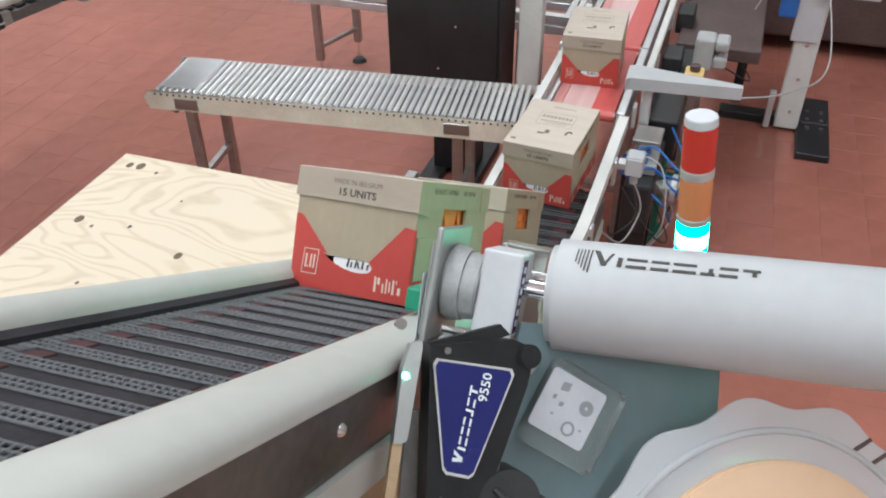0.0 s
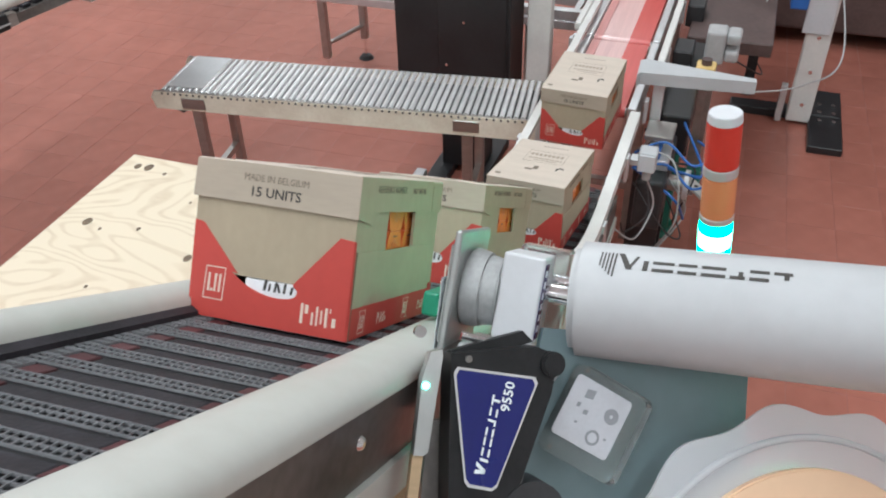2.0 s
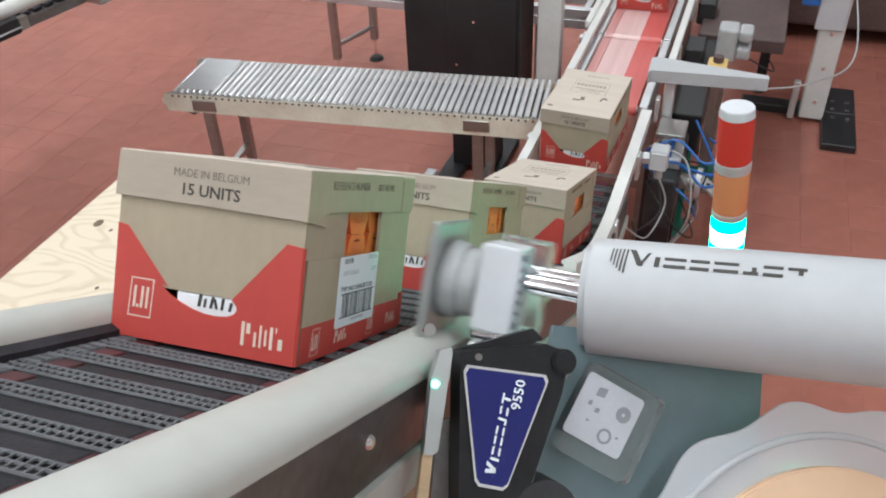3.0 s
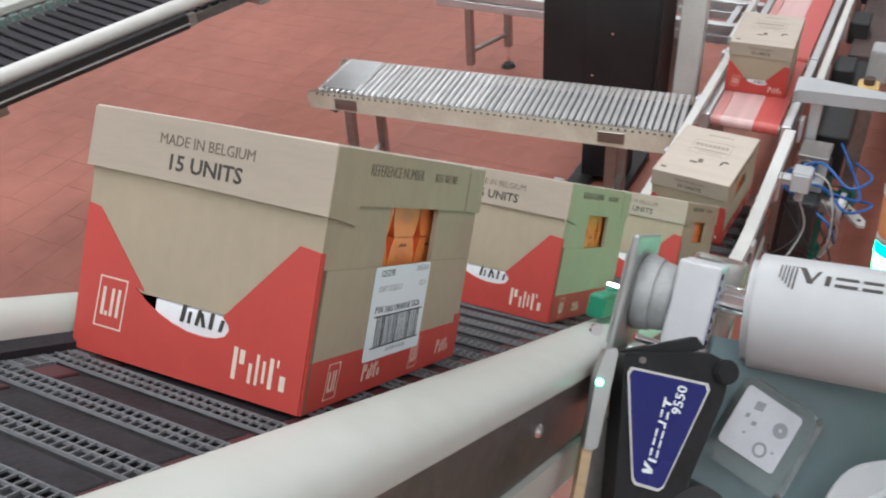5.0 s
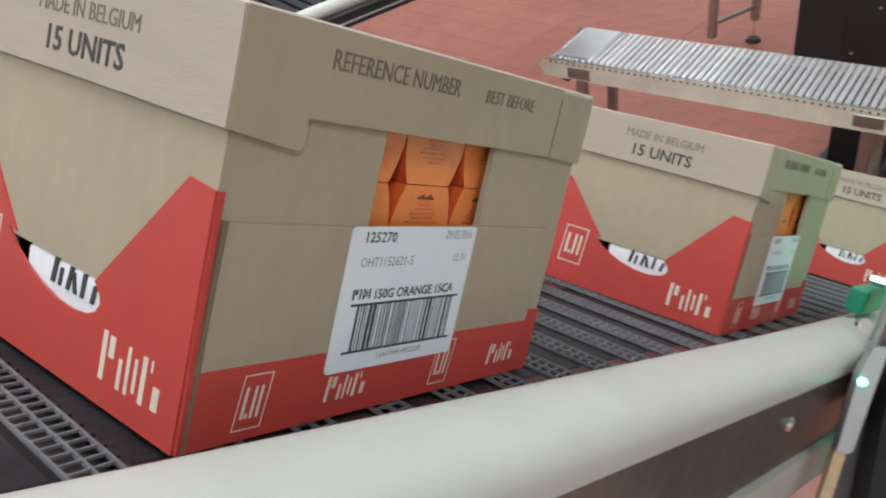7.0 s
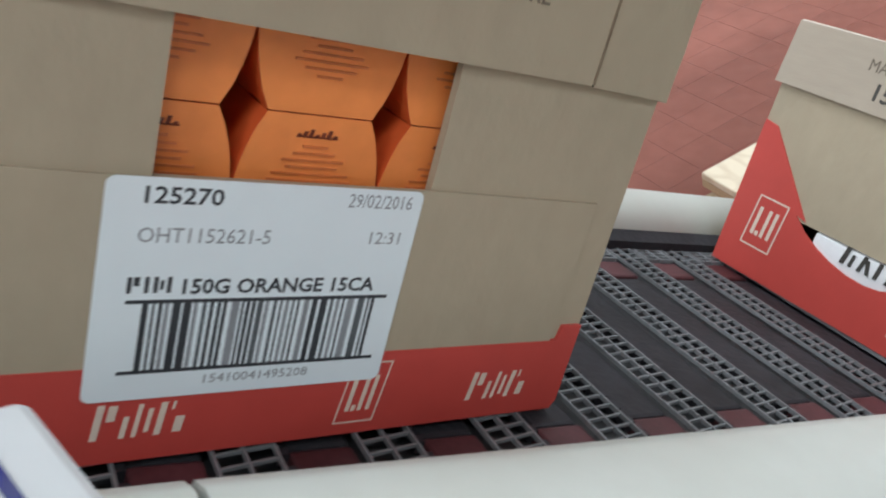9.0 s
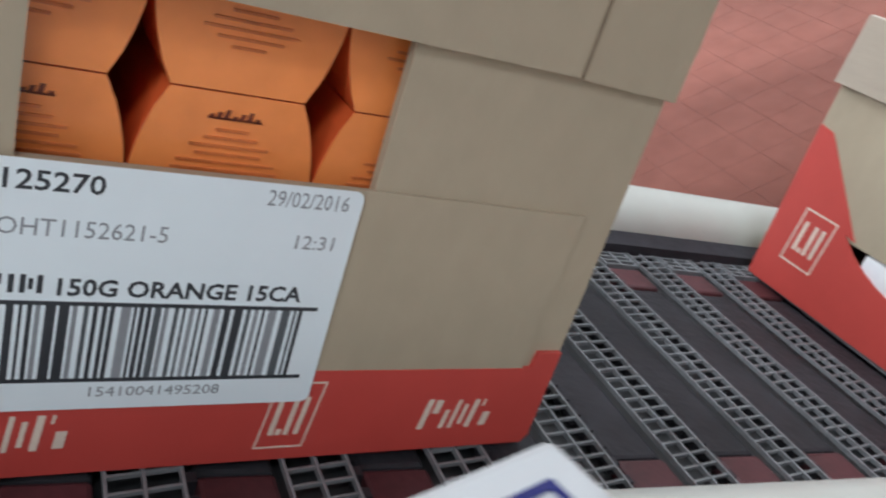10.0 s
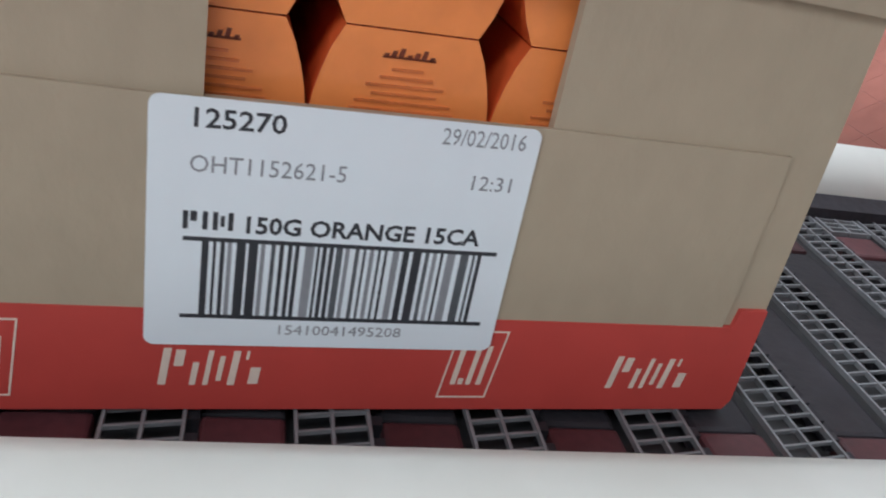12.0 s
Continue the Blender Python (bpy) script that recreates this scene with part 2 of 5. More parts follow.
def m_cyl(bm, p0, p1, r, r2=None, seg=20, bevel=0.0):
    p0, p1 = Vector(p0), Vector(p1)
    d = p1 - p0
    q = d.to_track_quat("Z", "Y").to_matrix().to_4x4()
    res = bmesh.ops.create_cone(bm, cap_ends=True, segments=seg, radius1=r, radius2=r if r2 is None else r2, depth=d.length)
    bmesh.ops.transform(bm, matrix=Matrix.Translation((p0 + p1) / 2) @ q, verts=res["verts"])
    if bevel:
        es = [e for e in {e for v in res["verts"] for e in v.link_edges} if len(e.link_faces) == 2 and e.calc_face_angle(0) > 1.0]
        bmesh.ops.bevel(bm, geom=es, offset=bevel, segments=2, affect="EDGES")
    return bm


def m_prism(bm, pts, depth, m):
    """A flat outline in xy, thickened by depth along +z, then placed by m."""
    lo = [bm.verts.new(m @ Vector((x, y, 0))) for x, y in pts]
    hi = [bm.verts.new(m @ Vector((x, y, depth))) for x, y in pts]
    n = len(pts)
    bm.faces.new(hi)
    bm.faces.new(lo[::-1])
    for i in range(n):
        j = (i + 1) % n
        bm.faces.new((lo[i], lo[j], hi[j], hi[i]))
    return bm


def m_tube(bm, pts, r, seg=8):
    """A round hose along a line of points."""
    pts = [Vector(p) for p in pts]
    rings = []
    for i, p in enumerate(pts):
        d = (pts[min(i + 1, len(pts) - 1)] - pts[max(i - 1, 0)]).normalized()
        u = d.orthogonal().normalized() if not rings else (uu - d * uu.dot(d)).normalized()
        uu = u
        w = d.cross(u)
        rings.append([bm.verts.new(p + (u * math.cos(a) + w * math.sin(a)) * r) for a in [2 * math.pi * k / seg for k in range(seg)]])
    for a, b in zip(rings, rings[1:]):
        for k in range(seg):
            bm.faces.new((a[k], a[(k + 1) % seg], b[(k + 1) % seg], b[k]))
    bm.faces.new(rings[0][::-1])
    bm.faces.new(rings[-1])
    return bm


def curve_pts(ctrl, n=24):
    """A smooth line through the control points."""
    c = [Vector(p) for p in ctrl]
    c = [c[0]] + c + [c[-1]]
    out = []
    for i in range(1, len(c) - 2):
        for k in range(n):
            t = k / n
            p0, p1, p2, p3 = c[i - 1:i + 3]
            out.append(0.5 * ((2 * p1) + (p2 - p0) * t + (2 * p0 - 5 * p1 + 4 * p2 - p3) * t * t + (3 * p1 - p0 - 3 * p2 + p3) * t ** 3))
    out.append(c[-2])
    return out


def rounded(w, h, r, n=5):
    """Outline of a rounded rectangle with its corner at the origin."""
    out = []
    for cx, cy, a0 in ((w - r, h - r, 0), (r, h - r, 90), (r, r, 180), (w - r, r, 270)):
        out += [(cx + r * math.cos(radians(a0 + 90 * k / n)), cy + r * math.sin(radians(a0 + 90 * k / n))) for k in range(n + 1)]
    return out


def m_holed(bm, outer, hole, depth, m):
    """A rectangular sheet (x0, x1, y0, y1) with one rectangular hole, in one piece."""
    q = lambda r: [(r[0], r[2]), (r[1], r[2]), (r[1], r[3]), (r[0], r[3])]
    ring = [[bm.verts.new(m @ Vector((x, y, z))) for x, y in q(r)] for r, z in ((outer, 0), (hole, 0), (outer, depth), (hole, depth))]
    for i in range(4):
        j = (i + 1) % 4
        for a, b in ((0, 1), (1, 3), (3, 2), (2, 0)):
            bm.faces.new((ring[a][i], ring[a][j], ring[b][j], ring[b][i]))
    return bm


def mesh_of(name, bm, mat, smooth=False):
    me = bpy.data.meshes.new(name)
    bmesh.ops.recalc_face_normals(bm, faces=bm.faces)
    bm.to_mesh(me)
    bm.free()
    me.materials.append(mat)
    if smooth:
        for p in me.polygons:
            p.use_smooth = True
        me.set_sharp_from_angle(angle=radians(40))
    return me


def part(name, bm, mat, parent=None, label="", smooth=False, m=None):
    ob = new(name, mesh_of(name, bm, mat, smooth))
    ob.parent = parent
    if m is not None:
        ob.matrix_basis = m
    return tagged(ob, label) if label else ob


def thing(name, label, category, group="", kind="", m=None):
    ob = new(name)
    ob.empty_display_size = 0.05
    if m is not None:
        ob.matrix_basis = m
    return tagged(ob, label, category, group, kind)


def B(*a, **k):
    return m_box(bmesh.new(), *a, **k)


def C(*a, **k):
    return m_cyl(bmesh.new(), *a, **k)


def lettering(name, text, size, m, mat, parent, align="LEFT", width=None, depth=0.0002, bold=0.0):
    """Raised print in the built-in font; width squeezes it to that length."""
    cu = bpy.data.curves.new("print", "FONT")
    cu.body, cu.size, cu.align_x, cu.extrude, cu.resolution_u, cu.offset = text, size, align, depth, 2, bold
    tmp = bpy.data.objects.new("print", cu)
    me = bpy.data.meshes.new_from_object(tmp)
    bpy.data.objects.remove(tmp)
    xs = [v.co.x for v in me.vertices]
    k = width / (max(xs) - min(xs)) if width else 1.0
    me.transform(m @ Matrix.Diagonal((k, 1, 1, 1)))
    me.materials.clear()
    me.materials.append(mat)
    ob = new(name, me)
    ob.parent = parent
    return ob


FRONT = Matrix(((0, 0, -1, 0), (-1, 0, 0, 0), (0, 1, 0, 0), (0, 0, 0, 1)))   # reads from -x
SIDE = Matrix(((1, 0, 0, 0), (0, 0, -1, 0), (0, 1, 0, 0), (0, 0, 0, 1)))     # reads from -y


# ---- the hall ----
def hall():
    X0, X1, Y0, Y1 = -5.0, 9.5, -5.0, 8.0
    floor = tagged(part("floor", B(X0, X1, Y0, Y1, -0.12, -0.0010), GROUT), "red quarry tile factory floor with dark grout", "floor", kind="structure")
    ceil = tagged(part("ceiling", B(X0, X1, Y0, Y1, CEIL, CEIL + 0.1), CEILM), "light grey factory ceiling", "ceiling", kind="structure")
    for nm, a in (("wall_north", (X0 - .15, X1 + .15, Y1, Y1 + .15)), ("wall_south", (X0 - .15, X1 + .15, Y0 - .15, Y0)), ("wall_east", (X1, X1 + .15, Y0, Y1)), ("wall_west", (X0 - .15, X0, Y0, Y1))):
        tagged(part(nm, B(*a, -0.12, CEIL), WALLM), "pale grey panelled factory wall", "wall", kind="structure")
    lamp = thing("ceiling_light", "long white ceiling luminaire with lit tubes", "ceiling light", "ceiling lights")
    part("housing", B(-1.3, 1.3, -0.27, 0.27, 0.0, 0.14, bevel=0.01), WHITE_PAINT, lamp)
    for k in (-0.14, 0.14):
        part("tube", C((-1.25, k, -0.004), (1.25, k, -0.004), 0.013, seg=10), TUBE_GLOW, lamp)
    lamp.matrix_basis = pose(*LAMPS[0], CEIL - 0.14)
    for lx, ly in LAMPS[1:]:
        copy_thing(lamp, pose(lx, ly, CEIL - 0.14))
    return floor


# ---- cartons ----
CL, CW, CH = 0.285, 0.215, 0.190


def stroke_mark(name, x, z, w, h, quads, mat, parent, base, slant=0.0, d=0.00015):
    """A mark drawn as plain strokes, given in parts of its width and height."""
    for q in quads:
        bm = bmesh.new()
        m_prism(bm, [(x + u * w + slant * v * h, z + v * h) for u, v in q], d, base)
        part(name, bm, mat, parent)


def bar(u0, u1, v0, v1, du=0.0):
    """A stroke from v0 to v1, leaning by du."""
    return [(u0, v0), (u1, v0), (u1 + du, v1), (u0 + du, v1)]


# plain upright strokes, in parts of the mark's width and height
WORD_MARK = [bar(0.00, 0.075, 0, 1), bar(0.12, 0.21, 0.52, 0.96), bar(0.30, 0.36, 0, 0.62), bar(0.43, 0.48, 0, 0.95), bar(0.55, 0.60, 0.12, 0.80),
             bar(0.67, 0.74, 0, 0.95), bar(0.80, 0.83, 0.72, 0.95), bar(0.87, 0.97, 0.04, 0.50)]
SHORT_MARK = [bar(0.0, 0.17, 0, 1), bar(0.24, 0.40, 0, 0.16), bar(0.50, 0.66, 0, 1), bar(0.84, 1.0, 0, 1)]


def frame_mark(x, z, w, h, t, mat, parent, base, slant=0.0):
    sh = lambda u, v: (x + u + slant * v, z + v)
    bm = bmesh.new()
    for a, b, c, d in ((0, w, 0, t), (0, w, h - t, h), (0, t, t, h - t), (w - t, w, t, h - t)):
        m_prism(bm, [sh(a, c), sh(b, c), sh(b, d), sh(a, d)], 0.00015, base)
    part("logo_frame", bm, mat, parent)


def pack_outline(w, h):
    """Barrel-shaped end of a biscuit pack."""
    pts = []
    n = 10
    for i in range(n + 1):
        a = i / n
        pts.append((w * (0.352 + 0.146 * math.sin(math.pi * a) ** 0.8), h * a))
    return [(x, y) for x, y in pts] + [(-x, y) for x, y in pts[::-1]]


def carton():
    c = thing("carton", "brown cardboard carton with red printed base on the belt", "carton", "cartons on the conveyor")
    T = 0.004
    # body walls, with a window through the labelled side and a slot through the front
    WX0, WX1, WZ0, WZ1 = 0.094, 0.190, 0.100, 0.160
    bm = bmesh.new()
    m_box(bm, 0, CL, 0, CW, 0.0, T)
    m_box(bm, CL - T, CL, 0, CW, T, CH - 0.004)
    m_box(bm, 0, CL - T, CW - T, CW, T, CH - 0.004)
    body = part("body", bm, KRAFT, c)
    part("side_panel", m_holed(bmesh.new(), (0, CL - T, T, CH - 0.004), (WX0, WX1, WZ0, WZ1), T, SIDE @ pose(0, 0, -T)), KRAFT, c)
    # front wall with the slot
    part("front_panel", m_holed(bmesh.new(), (-CW + T, -T, T, CH - 0.004), (-0.156, -0.066, 0.030, 0.0555), T, FRONT @ pose(0, 0, -T)), KRAFT, c)
    # outer flap glued over the lower half of the side
    bm = bmesh.new()
    m_prism(bm, [(0.006, 0.002), (0.268, 0.002), (0.270, 0.060), (0.270, 0.100), (WX1, 0.1015), (WX0, 0.1005), (0.006, 0.1025)], 0.0016, SIDE @ pose(0, 0, 0))
    part("side_flap", bm, KRAFT, c)
    # dark raised strip paints the shade of the open corner gap
    bm = bmesh.new()
    m_prism(bm, [(0.0024, 0.0), (0.0042, 0.0), (0.0066, 0.103), (0.0040, 0.103)], 0.0022, SIDE)
    part("slit", bm, SLIT_SHADE, c)
    # red print: side skirt and the front with its two peaks
    bm = bmesh.new()
    m_prism(bm, [(0.0, 0.0), (CL - 0.003, 0.0), (CL - 0.0005, 0.004), (CL - 0.0005, 0.043), (0.274, 0.043), (0.273, 0.036), (0.0, 0.037)], 0.0019, SIDE)
    part("red_skirt", bm, PRINT_RED, c, "bright red printed skirt")
    bm = bmesh.new()
    W_ = CW
    m_prism(bm, [(-W_, 0.0), (0.0, 0.0), (0.0, 0.115), (-0.018, 0.117), (-0.0745, 0.0545), (-0.0685, 0.0490), (-0.0675, 0.0455), (-0.0705, 0.0408), (-0.0780, 0.0375), (-0.0900, 0.0358), (-0.1050, 0.0365), (-0.1200, 0.0395), (-0.1340, 0.0442), (-0.1460, 0.0500), (-0.1590, 0.0590), (-0.1500, 0.0575), (-0.203, 0.113), (-W_, 0.115)], 0.0012, FRONT)
    part("red_front", bm, PRINT_RED, c, "bright red front print with two peaks")
    bm = bmesh.new()
    m_prism(bm, [(0.0, 0.037), (0.0030, 0.037), (0.0030, 0.115), (0.0, 0.115)], 0.0012, SIDE)
    part("red_corner", bm, PRINT_RED, c)
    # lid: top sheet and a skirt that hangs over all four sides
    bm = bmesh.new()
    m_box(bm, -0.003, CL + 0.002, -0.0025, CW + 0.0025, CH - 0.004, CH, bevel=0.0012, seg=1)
    part("lid", bm, KRAFT_LIT_TOP, c)
    bm = bmesh.new()
    m_prism(bm, [(-CW - 0.004, 0.1435), (-0.12, 0.1428), (0.0024, 0.1405), (0.0026, 0.170), (0.0020, CH - 0.001), (-CW * 0.5, CH - 0.0004), (-CW - 0.002, CH - 0.001)], 0.0034, FRONT @ pose(0, 0, 0.0005))
    part("lid_front", bm, KRAFT_LIT_FRONT, c)
    bm = bmesh.new()
    m_prism(bm, [(-0.003, 0.1405), (0.036, 0.1345), (0.0390, 0.1365), (0.0385, 0.1490), (0.246, 0.1470), (0.246, CH - 0.001), (-0.003, CH - 0.001)], 0.0022, SIDE @ pose(0, 0, 0.0006))
    part("lid_side", bm, KRAFT, c)
    bm = bmesh.new()
    m_prism(bm, [(0.2475, 0.1465), (CL + 0.002, 0.1452), (CL + 0.003, 0.165), (CL + 0.002, CH - 0.001), (0.2475, CH - 0.001)], 0.0018, SIDE @ pose(0, 0, 0.0006))
    part("lid_side_end", bm, KRAFT, c)
    bm = bmesh.new()
    m_box(bm, CL, CL + 0.003, -0.002, CW + 0.002, 0.145, CH - 0.001)
    m_box(bm, 0, CL, CW, CW + 0.004, 0.145, CH - 0.001)
    part("lid_back", bm, KRAFT, c)
    # thin dark strip paints the shadow at the lid's step
    bm = bmesh.new()
    m_prism(bm, [(0.2460, 0.1475), (0.2472, 0.1475), (0.2472, 0.183), (0.2460, 0.183)], 0.0005, SIDE @ pose(0, 0, 0.0026))
    part("slit", bm, SLIT_SHADE, c)
    # writing on the lid
    f0 = FRONT @ pose(0, 0, 0.0040)
    s0 = SIDE @ pose(0, 0, 0.0030)
    lettering("print", "MADE IN BELGIUM", 0.0115, f0 @ pose(-0.151, 0.1695, 0, 0, 0, -0.8), INK_PALE, c, width=0.086)
    lettering("print", "15 UNITS", 0.0160, f0 @ pose(-0.142, 0.1518, 0, 0, 0, -0.8), INK, c, width=0.066, bold=0.0003)
    lettering("print", "REFERENCE NUMBER", 0.0125, s0 @ pose(0.046, 0.1715, 0), INK_PALE, c, width=0.094)
    lettering("print", "BEST BEFORE", 0.0105, s0 @ pose(0.165, 0.1715, 0), INK_PALE, c, width=0.050)
    # marks on the top: address block and arrows as plain bars
    top = pose(0, 0, CH)
    marks = [(0.135, 0.050, 0.0012, 0.115), (0.212, 0.050, 0.0012, 0.115), (0.135, 0.050, 0.078, 0.0012), (0.135, 0.1640, 0.078, 0.0012)]
    marks += [(0.180, 0.060 + 0.0125 * k, 0.016, 0.0085) for k in range(8)]
    marks += [(0.158, 0.058 + 0.0075 * k, 0.007, 0.0055) for k in range(13)]
    marks += [(0.146, 0.070 + 0.0075 * k, 0.005, 0.0055) for k in range(9)]
    marks += [(0.248, 0.065 + 0.0095 * k, 0.006, 0.0065) for k in range(8)]
    for u, v, w, h in marks:
        part("print_bar", B(u, u + w, v, v + h, CH, CH + 0.0003), PRINT_FAINT, c)
    for u, v, w, h in ((0.085, 0.105, 0.022, 0.014), (0.078, 0.118, 0.010, 0.022), (0.020, 0.188, 0.010, 0.016)):
        part("print_bar", B(u, u + w, v, v + h, CH, CH + 0.0003), INK_PALE, c)
    bm = bmesh.new()
    arc = [(0.10 + 0.018 * math.cos(radians(a)), 0.045 + 0.012 * math.sin(radians(a))) for a in range(-60, 140, 20)]
    arc += [(0.10 + 0.010 * math.cos(radians(a)), 0.045 + 0.006 * math.sin(radians(a))) for a in range(120, -80, -20)]
    m_prism(bm, arc, 0.0003, top)
    part("print_mark", bm, INK, c)
    # marks in the red print, drawn as plain shapes
    g = FRONT @ pose(0, 0, 0.0012)
    frame_mark(-0.196, 0.022, 0.028, 0.040, 0.0012, PRINT_WHITE, c, g, 0.06)
    stroke_mark("logo_bar", -0.1905, 0.0315, 0.0180, 0.022, SHORT_MARK, PRINT_WHITE, c, g, 0.05)
    stroke_mark("logo_bar", -0.0605, 0.0125, 0.0480, 0.0235, WORD_MARK, PRINT_WHITE, c, g)
    h = SIDE @ pose(0, 0, 0.0019)
    for x0 in (0.028, 0.172):
        frame_mark(x0, 0.005, 0.017, 0.027, 0.0006, PRINT_WHITE, c, h, 0.12)
        stroke_mark("logo_bar", x0 + 0.0038, 0.0105, 0.0105, 0.0155, SHORT_MARK, PRINT_WHITE, c, h, 0.1)
    for x0 in (0.085, 0.232):
        stroke_mark("logo_bar", x0, 0.0095, 0.0300, 0.0135, WORD_MARK, PRINT_WHITE, c, h, 0.12)
    # orange packs behind the window
    for r in range(2):
        for k in range(5):
            x = 0.0425 + 0.0525 * k
            z0 = 0.0595 + 0.0620 * r
            bm = bmesh.new()
            m_prism(bm, pack_outline(0.0525, 0.0615), 0.19, SIDE @ pose(x, z0, -0.200))
            p = part("pack", bm, ORANGE, c, "orange wrapped biscuit pack")
            # faces between the packs take the darker orange as painted shade
            p.data.materials.append(ORANGE_SHADE)
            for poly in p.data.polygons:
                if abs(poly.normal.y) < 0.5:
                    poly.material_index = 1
            for j in range(18):
                dz, wd = 0.0540 - 0.0024 * j - (0.0012 if j else 0), 0.030 * (0.50, 0.30, 0.50, 0.74, 0.62, 0.92, 1.0, 0.78, 0.97, 0.72, 0.5, 0.93, 0.6, 0.4, 0.7, 0.85, 0.6, 0.3)[j]
                bm = bmesh.new()
                if j == 0:
                    for k in range(7):
                        u = x - wd / 2 + wd * k / 7
                        m_prism(bm, [(u, z0 + dz), (u + 0.0013, z0 + dz), (u + 0.0019, z0 + dz + 0.0012 + 0.0008 * (k % 3)), (u + 0.0007, z0 + dz + 0.0012 + 0.0008 * (k % 3))], 0.0004, SIDE @ pose(0, 0, -0.0100))
                    m_box(bm, x - wd * 0.45, x + wd * 0.5, 0.0096, 0.0102, z0 + dz, z0 + dz + 0.0005)
                else:
                    m_box(bm, x - wd / 2, x + wd / 2, 0.0096, 0.0102, z0 + dz, z0 + dz + 0.0008)
                part("print_bar", bm, WRAP_TITLE if j == 0 else WRAP_INK, p)
    # the white pack that shows in the front slot
    bm = bmesh.new()
    m_box(bm, 0.0006, 0.045, 0.0675, 0.1400, 0.0312, 0.0552, bevel=0.0030, seg=3)
    w = part("white_pack", bm, PACK_WHITE, c, "shiny white wrapped pack", smooth=True)
    for yy, ww, hh, sl in ((0.126, 0.0035, 0.013, 0.15), (0.119, 0.0025, 0.009, 0.1), (0.112, 0.003, 0.012, 0.2), (0.105, 0.003, 0.010, -0.3), (0.099, 0.003, 0.012, 0.1), (0.090, 0.003, 0.009, 0.2)):
        bm = bmesh.new()
        m_prism(bm, [(-yy, 0), (-yy + ww, 0), (-yy + ww + sl * hh, hh), (-yy + sl * hh, hh)], 0.0006, FRONT @ pose(0.012, 0.0425, -0.0005))
        part("print_bar", bm, INK, w)
    for yy, ww in ((0.110, 0.004), (0.103, 0.006), (0.094, 0.009), (0.083, 0.006)):
        part("print_bar", m_prism(bmesh.new(), [(-yy, 0.0350), (-yy + ww, 0.0350), (-yy + ww, 0.0362), (-yy, 0.0362)], 0.0005, FRONT @ pose(0, 0, -0.0005)), CABLE_GREY, w)
    # the blank is cut a little longer and narrower than drawn
    size = Matrix.Diagonal((1.02, 0.985, 1.0125, 1.0))
    for me in {o.data for o in c.children_recursive if o.data}:
        me.transform(size)
    return c


def shipping_label():
    """A printed label; its plane stands at y = 0 with the back towards +y."""
    LW, LH = 0.1075, 0.0775
    lab = thing("shipping_label", "white printed self-adhesive label with barcode", "label", "labels put on the cartons")
    bm = bmesh.new()
    m_prism(bm, rounded(LW, LH, 0.003), 0.0003, SIDE)
    sheet = part("sheet", bm, PAPER, lab)
    g = SIDE @ pose(0, 0, 0.0003)
    D = 0.00008
    lettering("print", "125270", 0.0076, g @ pose(0.0098, 0.0694, 0), LABEL_INK, lab, width=0.0238, depth=D, bold=0.00012)
    lettering("print", "29/02/2016", 0.0072, g @ pose(0.0780, 0.0706, 0), LABEL_GREY, lab, width=0.0250, depth=D)
    lettering("print", "OHT1152621-5", 0.0072, g @ pose(0.0105, 0.0565, 0), LABEL_GREY, lab, width=0.0420, depth=D)
    lettering("print", "12:31", 0.0066, g @ pose(0.0882, 0.0572, 0), LABEL_GREY, lab, width=0.0120, depth=D)
    stroke_mark("logo_bar", 0.0096, 0.0392, 0.0138, 0.0056, [bar(0, 0.10, 0, 1), bar(0.14, 0.27, 0.45, 1), bar(0.38, 0.48, 0, 1), bar(0.58, 0.68, 0, 1), bar(0.73, 0.81, 0.2, 0.8), bar(0.88, 0.98, 0, 1)], LABEL_INK, lab, g, d=0.00008)
    lettering("print", "150G ORANGE 15CA", 0.0074, g @ pose(0.0254, 0.0388, 0), LABEL_INK, lab, width=0.0690, depth=D, bold=0.00018)
    for z in (0.0355, 0.0098):
        bm = bmesh.new()
        m_prism(bm, [(0.0098, z), (0.1022, z), (0.1022, z + 0.0013), (0.0098, z + 0.0013)], 0.0001, g)
        part("rule", bm, LABEL_INK, lab)
    rng = random.Random(5)
    x = 0.0150
    while x < 0.0975:
        w = rng.choice((0.0008, 0.0012, 0.0019, 0.0026))
        bm = m_prism(bmesh.new(), [(x, 0.0111), (x + w, 0.0111), (x + w, 0.0355), (x, 0.0355)], 0.0001, g)
        part("barcode_bar", bm, (LABEL_GREY, BAR_GREY, LABEL_INK)[rng.choice((0, 0, 1, 1, 2, 2, 2))], lab)
        x += w + rng.choice((0.0008, 0.0012, 0.0017))
    lettering("print", "15410041495208", 0.0050, g @ pose(0.0375, 0.0045, 0), LABEL_GREY, lab, width=0.0380, depth=D)
    return lab


# ---- the climbing belt ----
PITCH, BW0, BW1 = 0.058, -0.052, 0.206
TOP_S, LOW_S = -1.95, 2.16


